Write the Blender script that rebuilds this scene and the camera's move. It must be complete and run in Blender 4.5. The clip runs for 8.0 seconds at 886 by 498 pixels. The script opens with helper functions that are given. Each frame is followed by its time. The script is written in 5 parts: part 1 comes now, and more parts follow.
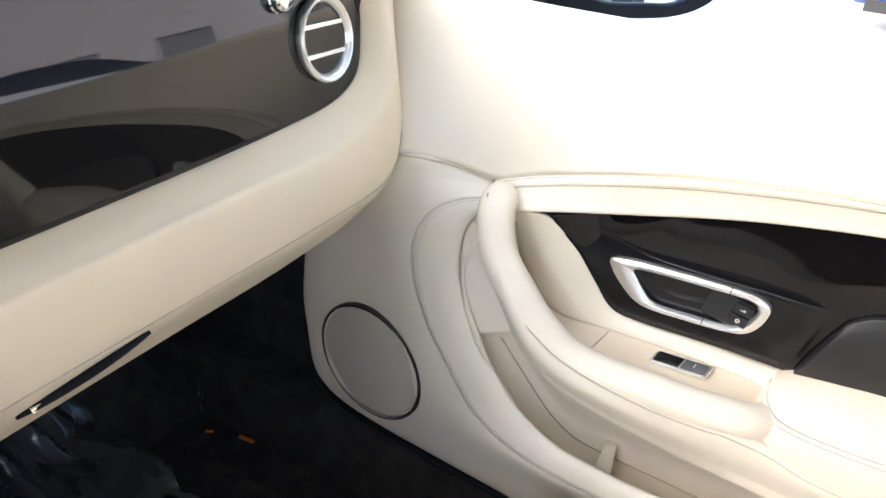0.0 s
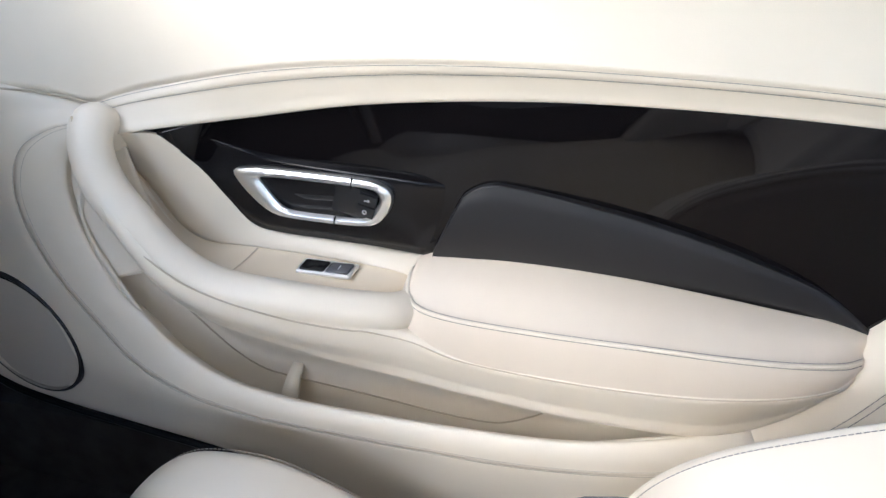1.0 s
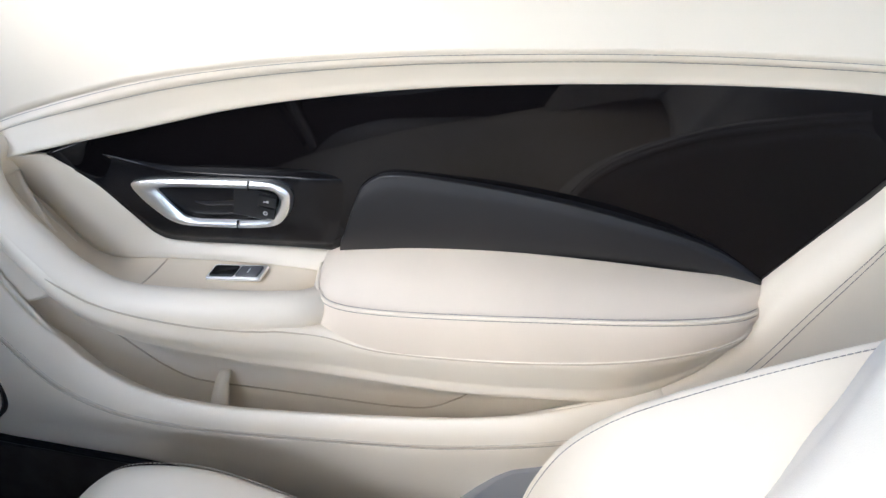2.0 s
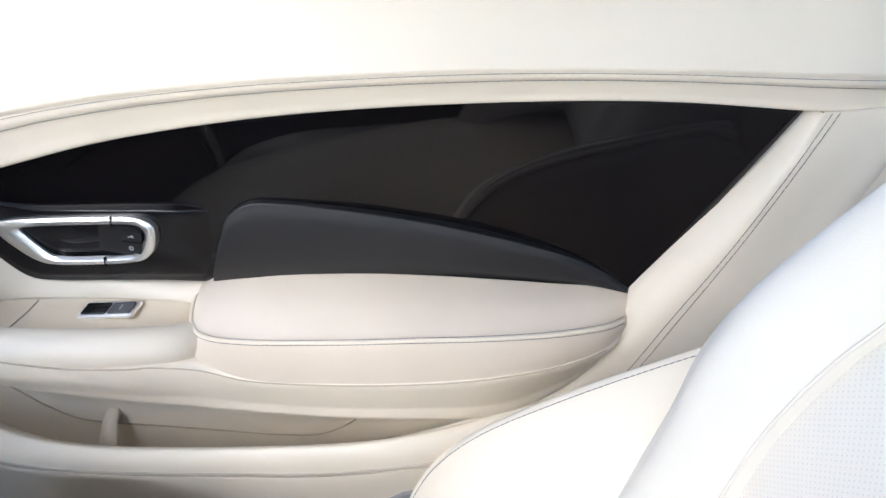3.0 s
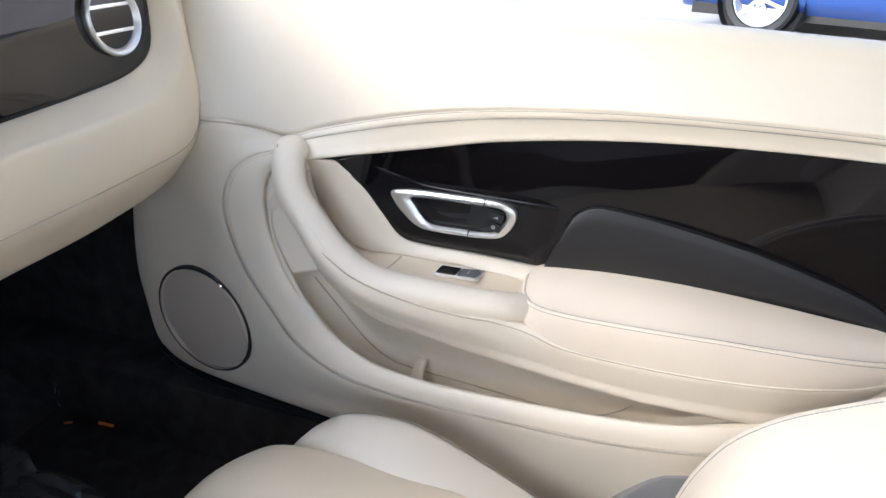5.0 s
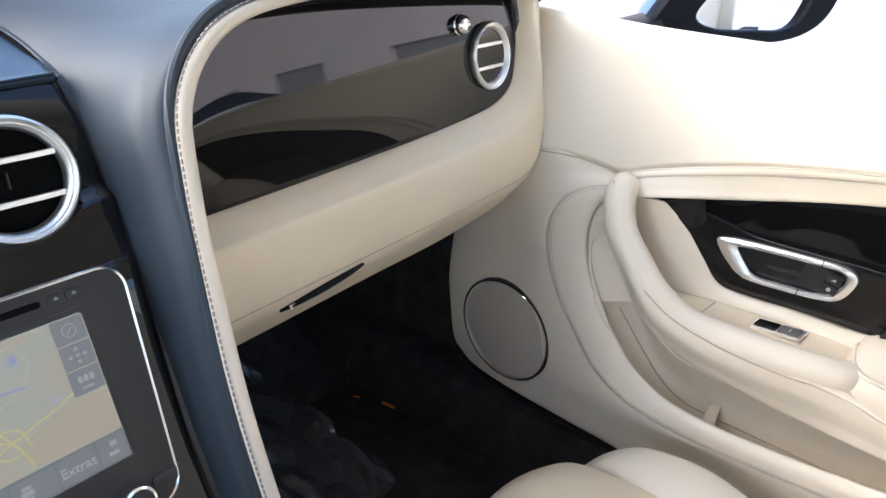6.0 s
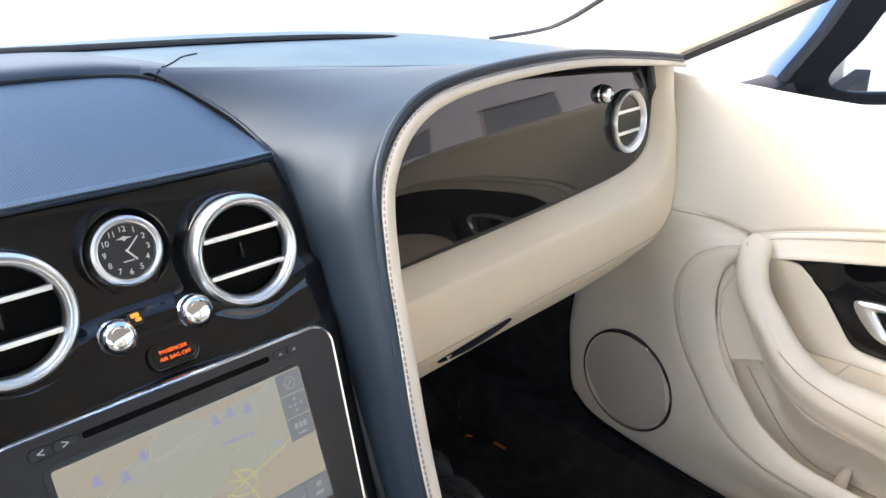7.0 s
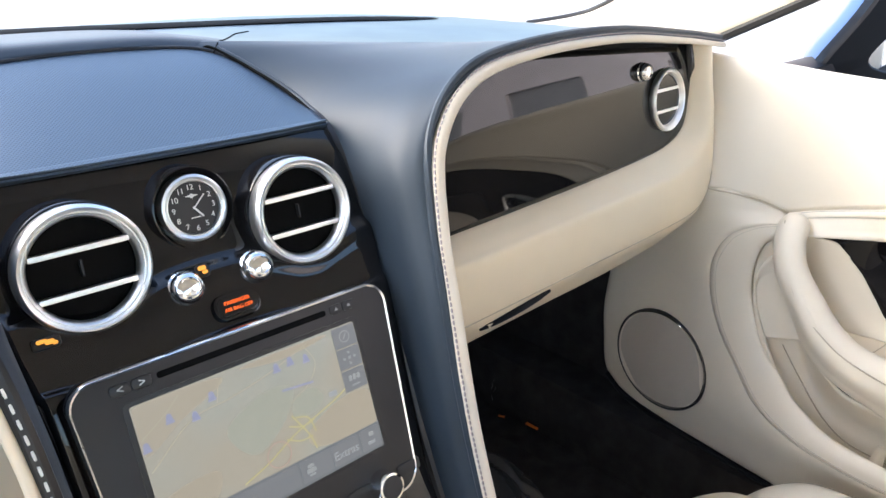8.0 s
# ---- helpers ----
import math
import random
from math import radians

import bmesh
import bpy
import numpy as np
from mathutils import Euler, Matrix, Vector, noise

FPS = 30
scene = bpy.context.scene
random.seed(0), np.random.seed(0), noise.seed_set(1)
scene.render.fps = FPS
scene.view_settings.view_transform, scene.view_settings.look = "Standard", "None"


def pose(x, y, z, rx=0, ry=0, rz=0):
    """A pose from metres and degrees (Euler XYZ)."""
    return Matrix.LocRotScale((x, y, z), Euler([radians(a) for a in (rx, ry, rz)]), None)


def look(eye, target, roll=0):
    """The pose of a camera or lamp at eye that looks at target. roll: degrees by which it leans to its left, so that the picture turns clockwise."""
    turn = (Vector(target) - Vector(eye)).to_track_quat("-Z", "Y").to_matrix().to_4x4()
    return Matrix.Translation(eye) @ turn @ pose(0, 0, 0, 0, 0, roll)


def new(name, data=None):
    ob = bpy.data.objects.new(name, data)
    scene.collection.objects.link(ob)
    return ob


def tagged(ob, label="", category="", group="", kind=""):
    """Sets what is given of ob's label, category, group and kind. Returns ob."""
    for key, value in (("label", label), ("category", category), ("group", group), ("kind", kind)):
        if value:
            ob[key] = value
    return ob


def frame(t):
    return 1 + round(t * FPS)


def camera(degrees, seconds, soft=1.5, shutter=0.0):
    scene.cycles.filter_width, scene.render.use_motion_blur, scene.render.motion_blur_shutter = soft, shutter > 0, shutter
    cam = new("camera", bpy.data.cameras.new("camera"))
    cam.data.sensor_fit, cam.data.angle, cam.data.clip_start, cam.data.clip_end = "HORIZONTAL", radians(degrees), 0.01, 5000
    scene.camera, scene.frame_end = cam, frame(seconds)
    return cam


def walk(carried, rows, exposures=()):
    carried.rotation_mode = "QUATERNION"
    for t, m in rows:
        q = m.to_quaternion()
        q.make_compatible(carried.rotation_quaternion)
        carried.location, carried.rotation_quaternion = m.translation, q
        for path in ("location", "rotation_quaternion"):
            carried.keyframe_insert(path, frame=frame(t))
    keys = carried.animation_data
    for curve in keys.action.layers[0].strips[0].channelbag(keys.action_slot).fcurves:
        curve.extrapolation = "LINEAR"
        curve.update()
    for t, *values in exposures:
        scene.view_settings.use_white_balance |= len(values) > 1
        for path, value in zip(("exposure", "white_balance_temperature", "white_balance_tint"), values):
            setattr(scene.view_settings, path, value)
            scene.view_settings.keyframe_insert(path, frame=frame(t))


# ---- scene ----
cam = camera(63.0, 8.0)
PATH = [
    (0, (0.088, 0.078, 0.776), (1.636, 0.963, -0.129), 2.7),
    (0.5, (0.125, 0.003, 0.746), (1.779, 0.635, -0.184), 2.1),
    (1, (0.182, -0.084, 0.727), (1.847, 0.36, -0.288), 0.1),
    (1.2, (0.187, -0.099, 0.724), (1.847, 0.312, -0.313), -0.8),
    (2.3, (0.188, -0.159, 0.729), (1.862, 0.201, -0.304), -5.1),
    (2.5, (0.191, -0.177, 0.729), (1.87, 0.194, -0.292), -6.1),
    (3, (0.201, -0.216, 0.727), (1.907, 0.042, -0.284), -5.3),
    (3.5, (0.18, -0.218, 0.726), (1.899, 0.041, -0.262), -4.1),
    (4, (0.11, -0.146, 0.745), (1.835, 0.201, -0.206), -2.0),
    (4.2, (0.08, -0.127, 0.751), (1.797, 0.334, -0.167), -1.5),
    (5.3, (-0.016, -0.06, 0.743), (1.665, 0.661, -0.066), 0.4),
    (5.5, (-0.032, -0.038, 0.75), (1.587, 0.808, -0.063), -0.9),
    (6, (-0.086, 0.016, 0.78), (1.344, 1.154, -0.032), 1.0),
    (6.5, (-0.127, 0.041, 0.804), (1.214, 1.28, -0.011), 0.7),
    (7, (-0.156, 0.046, 0.823), (1.153, 1.365, 0.084), 0.1),
    (7.5, (-0.173, 0.037, 0.822), (1.113, 1.389, 0.102), 0.0),
    (8, (-0.187, 0.037, 0.808), (1.067, 1.402, 0.059), -0.2),
]
EXPOSURE = [(0, 2.40, 6100, 8), (0.6, 2.04, 5850, 8), (1.2, 1.85, 5480, 8), (2.5, 1.86, 5480, 8), (4.2, 1.86, 5540, 8), (5.3, 1.95, 5800, 9), (6.5, 2.09, 6150, 9), (8, 2.22, 6250, 9)]
walk(cam, [(t, look(eye, target, roll)) for t, eye, target, roll in PATH], EXPOSURE)

# world, sun and exposure
world = bpy.data.worlds.new("daylight")
scene.world = world
world.use_nodes = True
sky = world.node_tree.nodes.new("ShaderNodeTexSky")
sky.sky_type, sky.sun_disc = "NISHITA", False
sky.sun_elevation, sky.sun_rotation = radians(33), radians(-54)
sky.air_density, sky.dust_density, sky.ozone_density = 1.0, 2.5, 1.0
world.node_tree.links.new(sky.outputs["Color"], world.node_tree.nodes["Background"].inputs["Color"])
world.node_tree.nodes["Background"].inputs["Strength"].default_value = 0.15
sun = new("sun", bpy.data.lights.new("sun", "SUN"))
sun.data.energy, sun.data.angle, sun.data.color = 0.6, radians(70), (0.95, 0.98, 1.0)
sun.matrix_world = look((-6.3, 4.6, 5.05), (0, 0, 0))


# ---------------------------------------------------------------- tools


def spline(pts, n):
    """Catmull-Rom through the control points, sampled evenly in their index."""
    p = np.array(pts, float)
    p = np.vstack([2 * p[0] - p[1], p, 2 * p[-1] - p[-2]])
    u = np.linspace(0, len(pts) - 1, n)
    k = np.minimum(u.astype(int), len(pts) - 2)
    f = (u - k)[:, None]
    a, b, c, d = p[k], p[k + 1], p[k + 2], p[k + 3]
    return 0.5 * (2 * b + (c - a) * f + (2 * a - 5 * b + 4 * c - d) * f ** 2 + (3 * b - a - 3 * c + d) * f ** 3)


def even(path, n):
    """The polyline sampled at n even steps of its length."""
    path = np.array(path, float)
    d = np.r_[0, np.cumsum(np.linalg.norm(np.diff(path, axis=0), axis=1))]
    s = np.linspace(0, d[-1], n)
    return np.column_stack([np.interp(s, d, path[:, k]) for k in range(3)])


def loft(curves, nu, nv):
    """A grid of points through control curves with equal counts of control points."""
    rows = np.array([spline(c, nu) for c in curves])
    return np.array([spline(rows[:, j], nv) for j in range(nu)]).transpose(1, 0, 2)


def grid_bm(g, wrap=False, bm=None):
    bm = bm or bmesh.new()
    vs = [[bm.verts.new(p) for p in row] for row in g]
    for a, b in zip(vs, vs[1:]):
        n = len(a)
        for j in range(n if wrap else n - 1):
            k = (j + 1) % n
            bm.faces.new((a[j], a[k], b[k], b[j]))
    return bm


def tube_bm(path, radius, sides=10, bm=None, squash=1.0, up=(0, 0, 1)):
    """A round rod along a path; radius a number or a list along the path; its ends are closed."""
    bm = bm or bmesh.new()
    path = [Vector(p) for p in path]
    n = len(path)
    rings = []
    for i, p in enumerate(path):
        t = (path[min(i + 1, n - 1)] - path[max(i - 1, 0)]).normalized()
        a = t.cross(Vector(up))
        a = a.normalized() if a.length > 1e-4 else t.orthogonal().normalized()
        b = a.cross(t).normalized()
        r = radius[i] if isinstance(radius, (list, np.ndarray)) else radius
        rings.append([bm.verts.new(p + a * r * math.cos(w) + b * r * squash * math.sin(w))
                      for w in (2 * math.pi * k / sides for k in range(sides))])
    for a, b in zip(rings, rings[1:]):
        for k in range(sides):
            bm.faces.new((a[k], a[(k + 1) % sides], b[(k + 1) % sides], b[k]))
    bm.faces.new(rings[0][::-1])
    bm.faces.new(rings[-1])
    return bm


def spin_bm(profile, frame_m, sides=48, bm=None, close=True):
    """A body of revolution: profile of (radius, height) pairs round the local z of frame_m."""
    bm = bm or bmesh.new()
    rings = []
    for r, h in profile:
        rings.append([bm.verts.new(frame_m @ Vector((r * math.cos(w), r * math.sin(w), h)))
                      for w in (2 * math.pi * k / sides for k in range(sides))])
    for a, b in zip(rings, rings[1:]):
        for k in range(sides):
            bm.faces.new((a[k], a[(k + 1) % sides], b[(k + 1) % sides], b[k]))
    if close:
        bm.faces.new(rings[-1])
    return bm


def box_bm(size, m, bevel=0.0, bm=None, seg=2):
    made = bmesh.new()
    bmesh.ops.create_cube(made, size=1.0)
    bmesh.ops.scale(made, vec=size, verts=made.verts)
    if bevel:
        bmesh.ops.bevel(made, geom=made.edges[:], offset=bevel, segments=seg, affect="EDGES", profile=0.7)
    bmesh.ops.transform(made, matrix=m, verts=made.verts)
    if bm is None:
        return made
    tmp = bpy.data.meshes.new("tmp")
    made.to_mesh(tmp)
    bm.from_mesh(tmp)
    made.free()
    bpy.data.meshes.remove(tmp)
    return bm


def plate_bm(outline, m, depth, bevel=0.0):
    """A flat plate: outline of (x, y), extruded by depth along the local z of m."""
    bm = bmesh.new()
    low = [bm.verts.new((x, y, 0)) for x, y in outline]
    face = bm.faces.new(low)
    got = bmesh.ops.extrude_face_region(bm, geom=[face])
    top = [v for v in got["geom"] if isinstance(v, bmesh.types.BMVert)]
    bmesh.ops.translate(bm, vec=(0, 0, depth), verts=top)
    if bevel:
        edges = [e for e in bm.edges if all(v in top for v in e.verts)]
        bmesh.ops.bevel(bm, geom=edges, offset=bevel, segments=2, affect="EDGES", profile=0.6)
    bmesh.ops.recalc_face_normals(bm, faces=bm.faces)
    bmesh.ops.transform(bm, matrix=m, verts=bm.verts)
    return bm


def rounded(w, h, r, n=6):
    """The outline of a rectangle with round corners."""
    pts = []
    for cx, cy, a in ((w / 2 - r, h / 2 - r, 0), (r - w / 2, h / 2 - r, 90), (r - w / 2, r - h / 2, 180), (w / 2 - r, r - h / 2, 270)):
        pts += [(cx + r * math.cos(radians(a + 90 * k / n)), cy + r * math.sin(radians(a + 90 * k / n))) for k in range(n + 1)]
    return pts


def part(name, bm, material, parent, label="", smooth=True, thick=0.0, angle=40):
    """Links a bmesh as one mesh object under a thing or under a part."""
    me = bpy.data.meshes.new(name)
    if thick:
        # the skin keeps its place and grows away from the cabin
        facing = sum((f.normal.dot(Vector((0, 0, 0.75)) - f.calc_center_median()) * f.calc_area() for f in bm.faces), 0.0) if not bm.normal_update() else 0
        if facing < 0:
            bmesh.ops.reverse_faces(bm, faces=bm.faces)
    else:
        bmesh.ops.recalc_face_normals(bm, faces=bm.faces)
    bm.to_mesh(me)
    bm.free()
    ob = new(name, me)
    me.materials.append(material)
    if smooth:
        me.shade_smooth()
        me.set_sharp_from_angle(angle=radians(angle))
    ob.parent = parent
    if thick:
        mod = ob.modifiers.new("thickness", "SOLIDIFY")
        mod.thickness, mod.offset = abs(thick), -1.0
    if label:
        tagged(ob, label)
    return ob


def thing(name, label, category, at=(0, 0, 0), kind="", group=""):
    ob = new(name)
    ob.empty_display_size = 0.05
    return tagged(ob, label, category, group, kind)


def basis(origin, normal, up=(0, 0, 1)):
    """A frame at origin with its z along normal and its y as near up as can be."""
    z = Vector(normal).normalized()
    x = Vector(up).cross(z).normalized()
    y = z.cross(x)
    m = Matrix((x, y, z)).transposed().to_4x4()
    m.translation = origin
    return m


def on_grid(g, y, z):
    """The place and the normal of a lofted grid nearest to (y, z)."""
    d = (g[:, :, 1] - y) ** 2 + (g[:, :, 2] - z) ** 2
    i, j = np.unravel_index(d.argmin(), d.shape)
    i, j = min(max(i, 1), g.shape[0] - 2), min(max(j, 1), g.shape[1] - 2)
    n = np.cross(g[i + 1, j] - g[i - 1, j], g[i, j + 1] - g[i, j - 1])
    n = n / np.linalg.norm(n)
    n = -n if n[0] > 0 else n
    p = g[i, j]
    x = p[0] - (n[1] * (y - p[1]) + n[2] * (z - p[2])) / n[0]
    return Vector((x, y, z)), Vector(n)


def lifted(g, i, d):
    """Row i of a lofted grid (a fraction is blended), moved out of the surface by d, towards the cabin."""
    k = min(int(i), g.shape[0] - 2)
    f = i - k
    row = g[k] * (1 - f) + g[k + 1] * f
    n = np.cross(g[k + 1] - g[k], np.gradient(row, axis=0))
    n /= np.linalg.norm(n, axis=1)[:, None] + 1e-12
    n *= np.where(np.sum(n * (np.array([0, -0.05, 0.75]) - row), axis=1) < 0, -1, 1)[:, None]
    return row + n * d


def stitches(path, length=0.0032, gap=0.0014, r=0.00045, lift=(0, 0, 0)):
    """A row of thread stitches along a path."""
    path = np.array(path, float) + np.array(lift)
    total = np.linalg.norm(np.diff(path, axis=0), axis=1).sum()
    n = max(2, int(total / (length + gap)))
    pts = even(path, n * 10 + 1)
    cover = min(9, int(round(10 * length / (length + gap))))
    verts, faces = [], []
    for k in range(n):
        a, b = Vector(pts[10 * k]), Vector(pts[10 * k + cover])
        t = (b - a).normalized()
        s = t.orthogonal().normalized() * r
        w = t.cross(s).normalized() * r
        q = len(verts)
        mid = (a + b) / 2
        for c, f in ((a, 0.8), (mid, 1.05), (b, 0.8)):
            verts += [c + s * f, c + w * f, c - s * f, c - w * f]
        for i in (0, 4):
            for j in range(4):
                faces.append((q + i + j, q + i + (j + 1) % 4, q + i + 4 + (j + 1) % 4, q + i + 4 + j))
        faces += [(q, q + 1, q + 2, q + 3), (q + 8, q + 9, q + 10, q + 11)]
    me = bpy.data.meshes.new("stitching")
    me.from_pydata([tuple(v) for v in verts], [], faces)
    bm = bmesh.new()
    bm.from_mesh(me)
    bpy.data.meshes.remove(me)
    return bm


def words(text, size, m, depth=0.0002, squeeze=1.0):
    """Lettering in the built-in font as a bmesh, centred on the frame m."""
    cu = bpy.data.curves.new("words", "FONT")
    cu.body, cu.size, cu.extrude, cu.align_x, cu.align_y = text, size, depth, "CENTER", "CENTER"
    ob = new("words", cu)
    bpy.context.view_layer.update()
    me = bpy.data.meshes.new_from_object(ob.evaluated_get(bpy.context.evaluated_depsgraph_get()))
    bm = bmesh.new()
    bm.from_mesh(me)
    bpy.data.objects.remove(ob)
    bpy.data.curves.remove(cu)
    bpy.data.meshes.remove(me)
    bmesh.ops.scale(bm, vec=(squeeze, 1, 1), verts=bm.verts)
    bmesh.ops.transform(bm, matrix=m, verts=bm.verts)
    return bm


# ---------------------------------------------------------------- materials


def material(name, color, rough=0.5, metal=0.0, coat=0.0, spec=0.5, grain=0.0, grain_scale=900.0, kind="noise",
             mottle=0.05, mottle_scale=6.0, emit=None, emit_strength=0.0, rough_var=0.08, transmission=0.0, coat_rough=0.03, sheen=0.0):
    """A principled surface with mottling at a large scale and grain at a small one."""
    ma = bpy.data.materials.new(name)
    ma.use_nodes = True
    nt = ma.node_tree
    b = nt.nodes["Principled BSDF"]
    b.inputs["Base Color"].default_value = (*color, 1)
    b.inputs["Roughness"].default_value = rough
    b.inputs["Metallic"].default_value = metal
    b.inputs["Coat Weight"].default_value = coat
    b.inputs["Coat Roughness"].default_value = coat_rough
    b.inputs["Specular IOR Level"].default_value = spec
    b.inputs["Transmission Weight"].default_value = transmission
    b.inputs["Sheen Weight"].default_value = sheen
    if emit:
        b.inputs["Emission Color"].default_value = (*emit, 1)
        b.inputs["Emission Strength"].default_value = emit_strength
    co = nt.nodes.new("ShaderNodeTexCoord")
    if mottle:
        no = nt.nodes.new("ShaderNodeTexNoise")
        no.inputs["Scale"].default_value = mottle_scale
        no.inputs["Detail"].default_value = 5
        nt.links.new(co.outputs["Object"], no.inputs["Vector"])
        ramp = nt.nodes.new("ShaderNodeMapRange")
        ramp.inputs["From Min"].default_value, ramp.inputs["From Max"].default_value = 0.3, 0.7
        ramp.inputs["To Min"].default_value, ramp.inputs["To Max"].default_value = 1 - mottle, 1 + mottle
        nt.links.new(no.outputs["Fac"], ramp.inputs["Value"])
        mul = nt.nodes.new("ShaderNodeVectorMath")
        mul.operation = "SCALE"
        mul.inputs[0].default_value = color
        nt.links.new(ramp.outputs["Result"], mul.inputs["Scale"])
        nt.links.new(mul.outputs["Vector"], b.inputs["Base Color"])
        rr = nt.nodes.new("ShaderNodeMapRange")
        rr.inputs["From Min"].default_value, rr.inputs["From Max"].default_value = 0.3, 0.7
        rr.inputs["To Min"].default_value, rr.inputs["To Max"].default_value = rough * (1 - rough_var), min(1, rough * (1 + rough_var))
        nt.links.new(no.outputs["Fac"], rr.inputs["Value"])
        nt.links.new(rr.outputs["Result"], b.inputs["Roughness"])
    if grain:
        if kind == "leather":
            te = nt.nodes.new("ShaderNodeTexVoronoi")
            te.feature = "DISTANCE_TO_EDGE"
            out = te.outputs["Distance"]
        else:
            te = nt.nodes.new("ShaderNodeTexNoise")
            te.inputs["Detail"].default_value = 6
            out = te.outputs["Fac"]
        te.inputs["Scale"].default_value = grain_scale
        nt.links.new(co.outputs["Object"], te.inputs["Vector"])
        bu = nt.nodes.new("ShaderNodeBump")
        bu.inputs["Strength"].default_value = grain
        bu.inputs["Distance"].default_value = 0.0004
        nt.links.new(out, bu.inputs["Height"])
        nt.links.new(bu.outputs["Normal"], b.inputs["Normal"])
    return ma


CREAM = material("cream_leather", (0.765, 0.69, 0.57), rough=0.42, grain=0.22, grain_scale=700, kind="leather", mottle=0.035, mottle_scale=9)
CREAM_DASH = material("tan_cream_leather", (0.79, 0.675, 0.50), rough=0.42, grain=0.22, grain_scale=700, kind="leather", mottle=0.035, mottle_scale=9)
# cooler, paler cream: the sky's sheen on the backrest is painted into it
CREAM_SKYLIT = material("cream_leather_skylit", (0.75, 0.71, 0.635), rough=0.45, grain=0.25, grain_scale=650, kind="leather", mottle=0.03, mottle_scale=11)
# door cream darkened, so the armrest's dimmer light is in its base colour
CREAM_DIM = material("cream_leather_dimmed", (0.685, 0.60, 0.495), rough=0.44, grain=0.24, grain_scale=700, kind="leather", mottle=0.04, mottle_scale=9)
CREAM_TRAY = material("cream_moulding", (0.66, 0.565, 0.43), rough=0.5, grain=0.15, grain_scale=900, mottle=0.03)
GRILLE = material("beige_mesh", (0.52, 0.465, 0.395), rough=0.75, grain=0.8, grain_scale=1100, kind="leather", mottle=0.03, spec=0.25)
NAVY = material("navy_leather", (0.021, 0.034, 0.050), rough=0.52, spec=0.5, sheen=0.13, grain=0.25, grain_scale=800, kind="leather", mottle=0.08, mottle_scale=12)
NAVY_TOP = material("navy_leather_top", (0.028, 0.038, 0.052), rough=0.30, spec=0.6, mottle=0.08, mottle_scale=12)
BLACK_LEATHER = material("black_leather", (0.0085, 0.0082, 0.0098), rough=0.5, grain=0.3, grain_scale=800, kind="leather", mottle=0.08, mottle_scale=12)
GLOSS = material("piano_black", (0.0080, 0.0076, 0.0080), rough=0.03, spec=0.5, mottle=0.1, mottle_scale=3)
INLAY = material("piano_black_inlay", (0.005, 0.0042, 0.0046), rough=0.035, spec=0.33, mottle=0.1, mottle_scale=3)
SATIN_BLACK = material("satin_black_lacquer", (0.007, 0.0065, 0.0075), rough=0.22, spec=0.3, mottle=0.06, mottle_scale=12)
BLACK = material("black_plastic", (0.012, 0.012, 0.013), rough=0.35, grain=0.1, grain_scale=1500, mottle=0.06)
SOFT_BLACK = material("dark_soft_plastic", (0.019, 0.018, 0.0185), rough=0.5, grain=0.2, grain_scale=1500, mottle=0.05)
# near-black base paints the unlit depth of shallow bores, slots and grooves
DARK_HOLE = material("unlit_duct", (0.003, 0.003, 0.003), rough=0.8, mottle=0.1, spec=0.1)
GREY_PLASTIC = material("grey_plastic", (0.24, 0.24, 0.25), rough=0.45, grain=0.2, grain_scale=1500, mottle=0.05)
GREY_SWITCH = material("grey_switch", (0.09, 0.09, 0.095), rough=0.35, mottle=0.05)
RUBBER = material("black_rubber", (0.012, 0.012, 0.012), rough=0.6, mottle=0.1)
CARPET = material("black_carpet", (0.048, 0.044, 0.044), rough=0.95, grain=1.0, grain_scale=1600, mottle=0.3, mottle_scale=30, spec=0.1)
SATIN = material("satin_metal", (0.92, 0.915, 0.90), rough=0.36, metal=1.0, mottle=0.03, mottle_scale=30)
BRIGHT = material("bright_trim", (0.95, 0.95, 0.95), rough=0.2, metal=1.0, mottle=0.02, mottle_scale=30)
CHROME = material("chrome", (0.88, 0.88, 0.88), rough=0.07, metal=1.0, mottle=0.02, mottle_scale=30)
THREAD = material("dark_thread", (0.25, 0.24, 0.22), rough=0.8, mottle=0.15, mottle_scale=300)
PALE_THREAD = material("grey_thread", (0.46, 0.41, 0.34), rough=0.8, mottle=0.15, mottle_scale=300)
WHITE_THREAD = material("white_thread", (0.75, 0.74, 0.70), rough=0.8, mottle=0.1, mottle_scale=300)
MAUVE_THREAD = material("mauve_thread", (0.33, 0.285, 0.28), rough=0.8, mottle=0.15, mottle_scale=300)
GAP = material("dark_joint", (0.10, 0.075, 0.055), rough=0.9, mottle=0.1)
# darker tan of the seam tubes carries the shadow of the seam gaps
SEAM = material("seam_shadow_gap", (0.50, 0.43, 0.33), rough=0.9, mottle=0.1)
HEADLINER = material("headliner_cloth", (0.74, 0.69, 0.60), rough=0.95, grain=0.5, grain_scale=1800, mottle=0.05)
BLUE_PAINT = material("blue_car_paint", (0.025, 0.065, 0.24), rough=0.3, coat=0.35, mottle=0.04)
ALLOY = material("silver_alloy", (0.75, 0.75, 0.76), rough=0.3, metal=0.7, mottle=0.05)
CONCRETE = material("pale_concrete", (0.46, 0.45, 0.43), rough=0.9, grain=0.6, grain_scale=60, mottle=0.12, mottle_scale=0.7)
TINTED = material("tinted_window", (0.01, 0.012, 0.015), rough=0.03, coat=1.0, mottle=0.02)
ORANGE_GLINT = material("orange_glint", (0.75, 0.17, 0.03), rough=0.6, mottle=0.05)
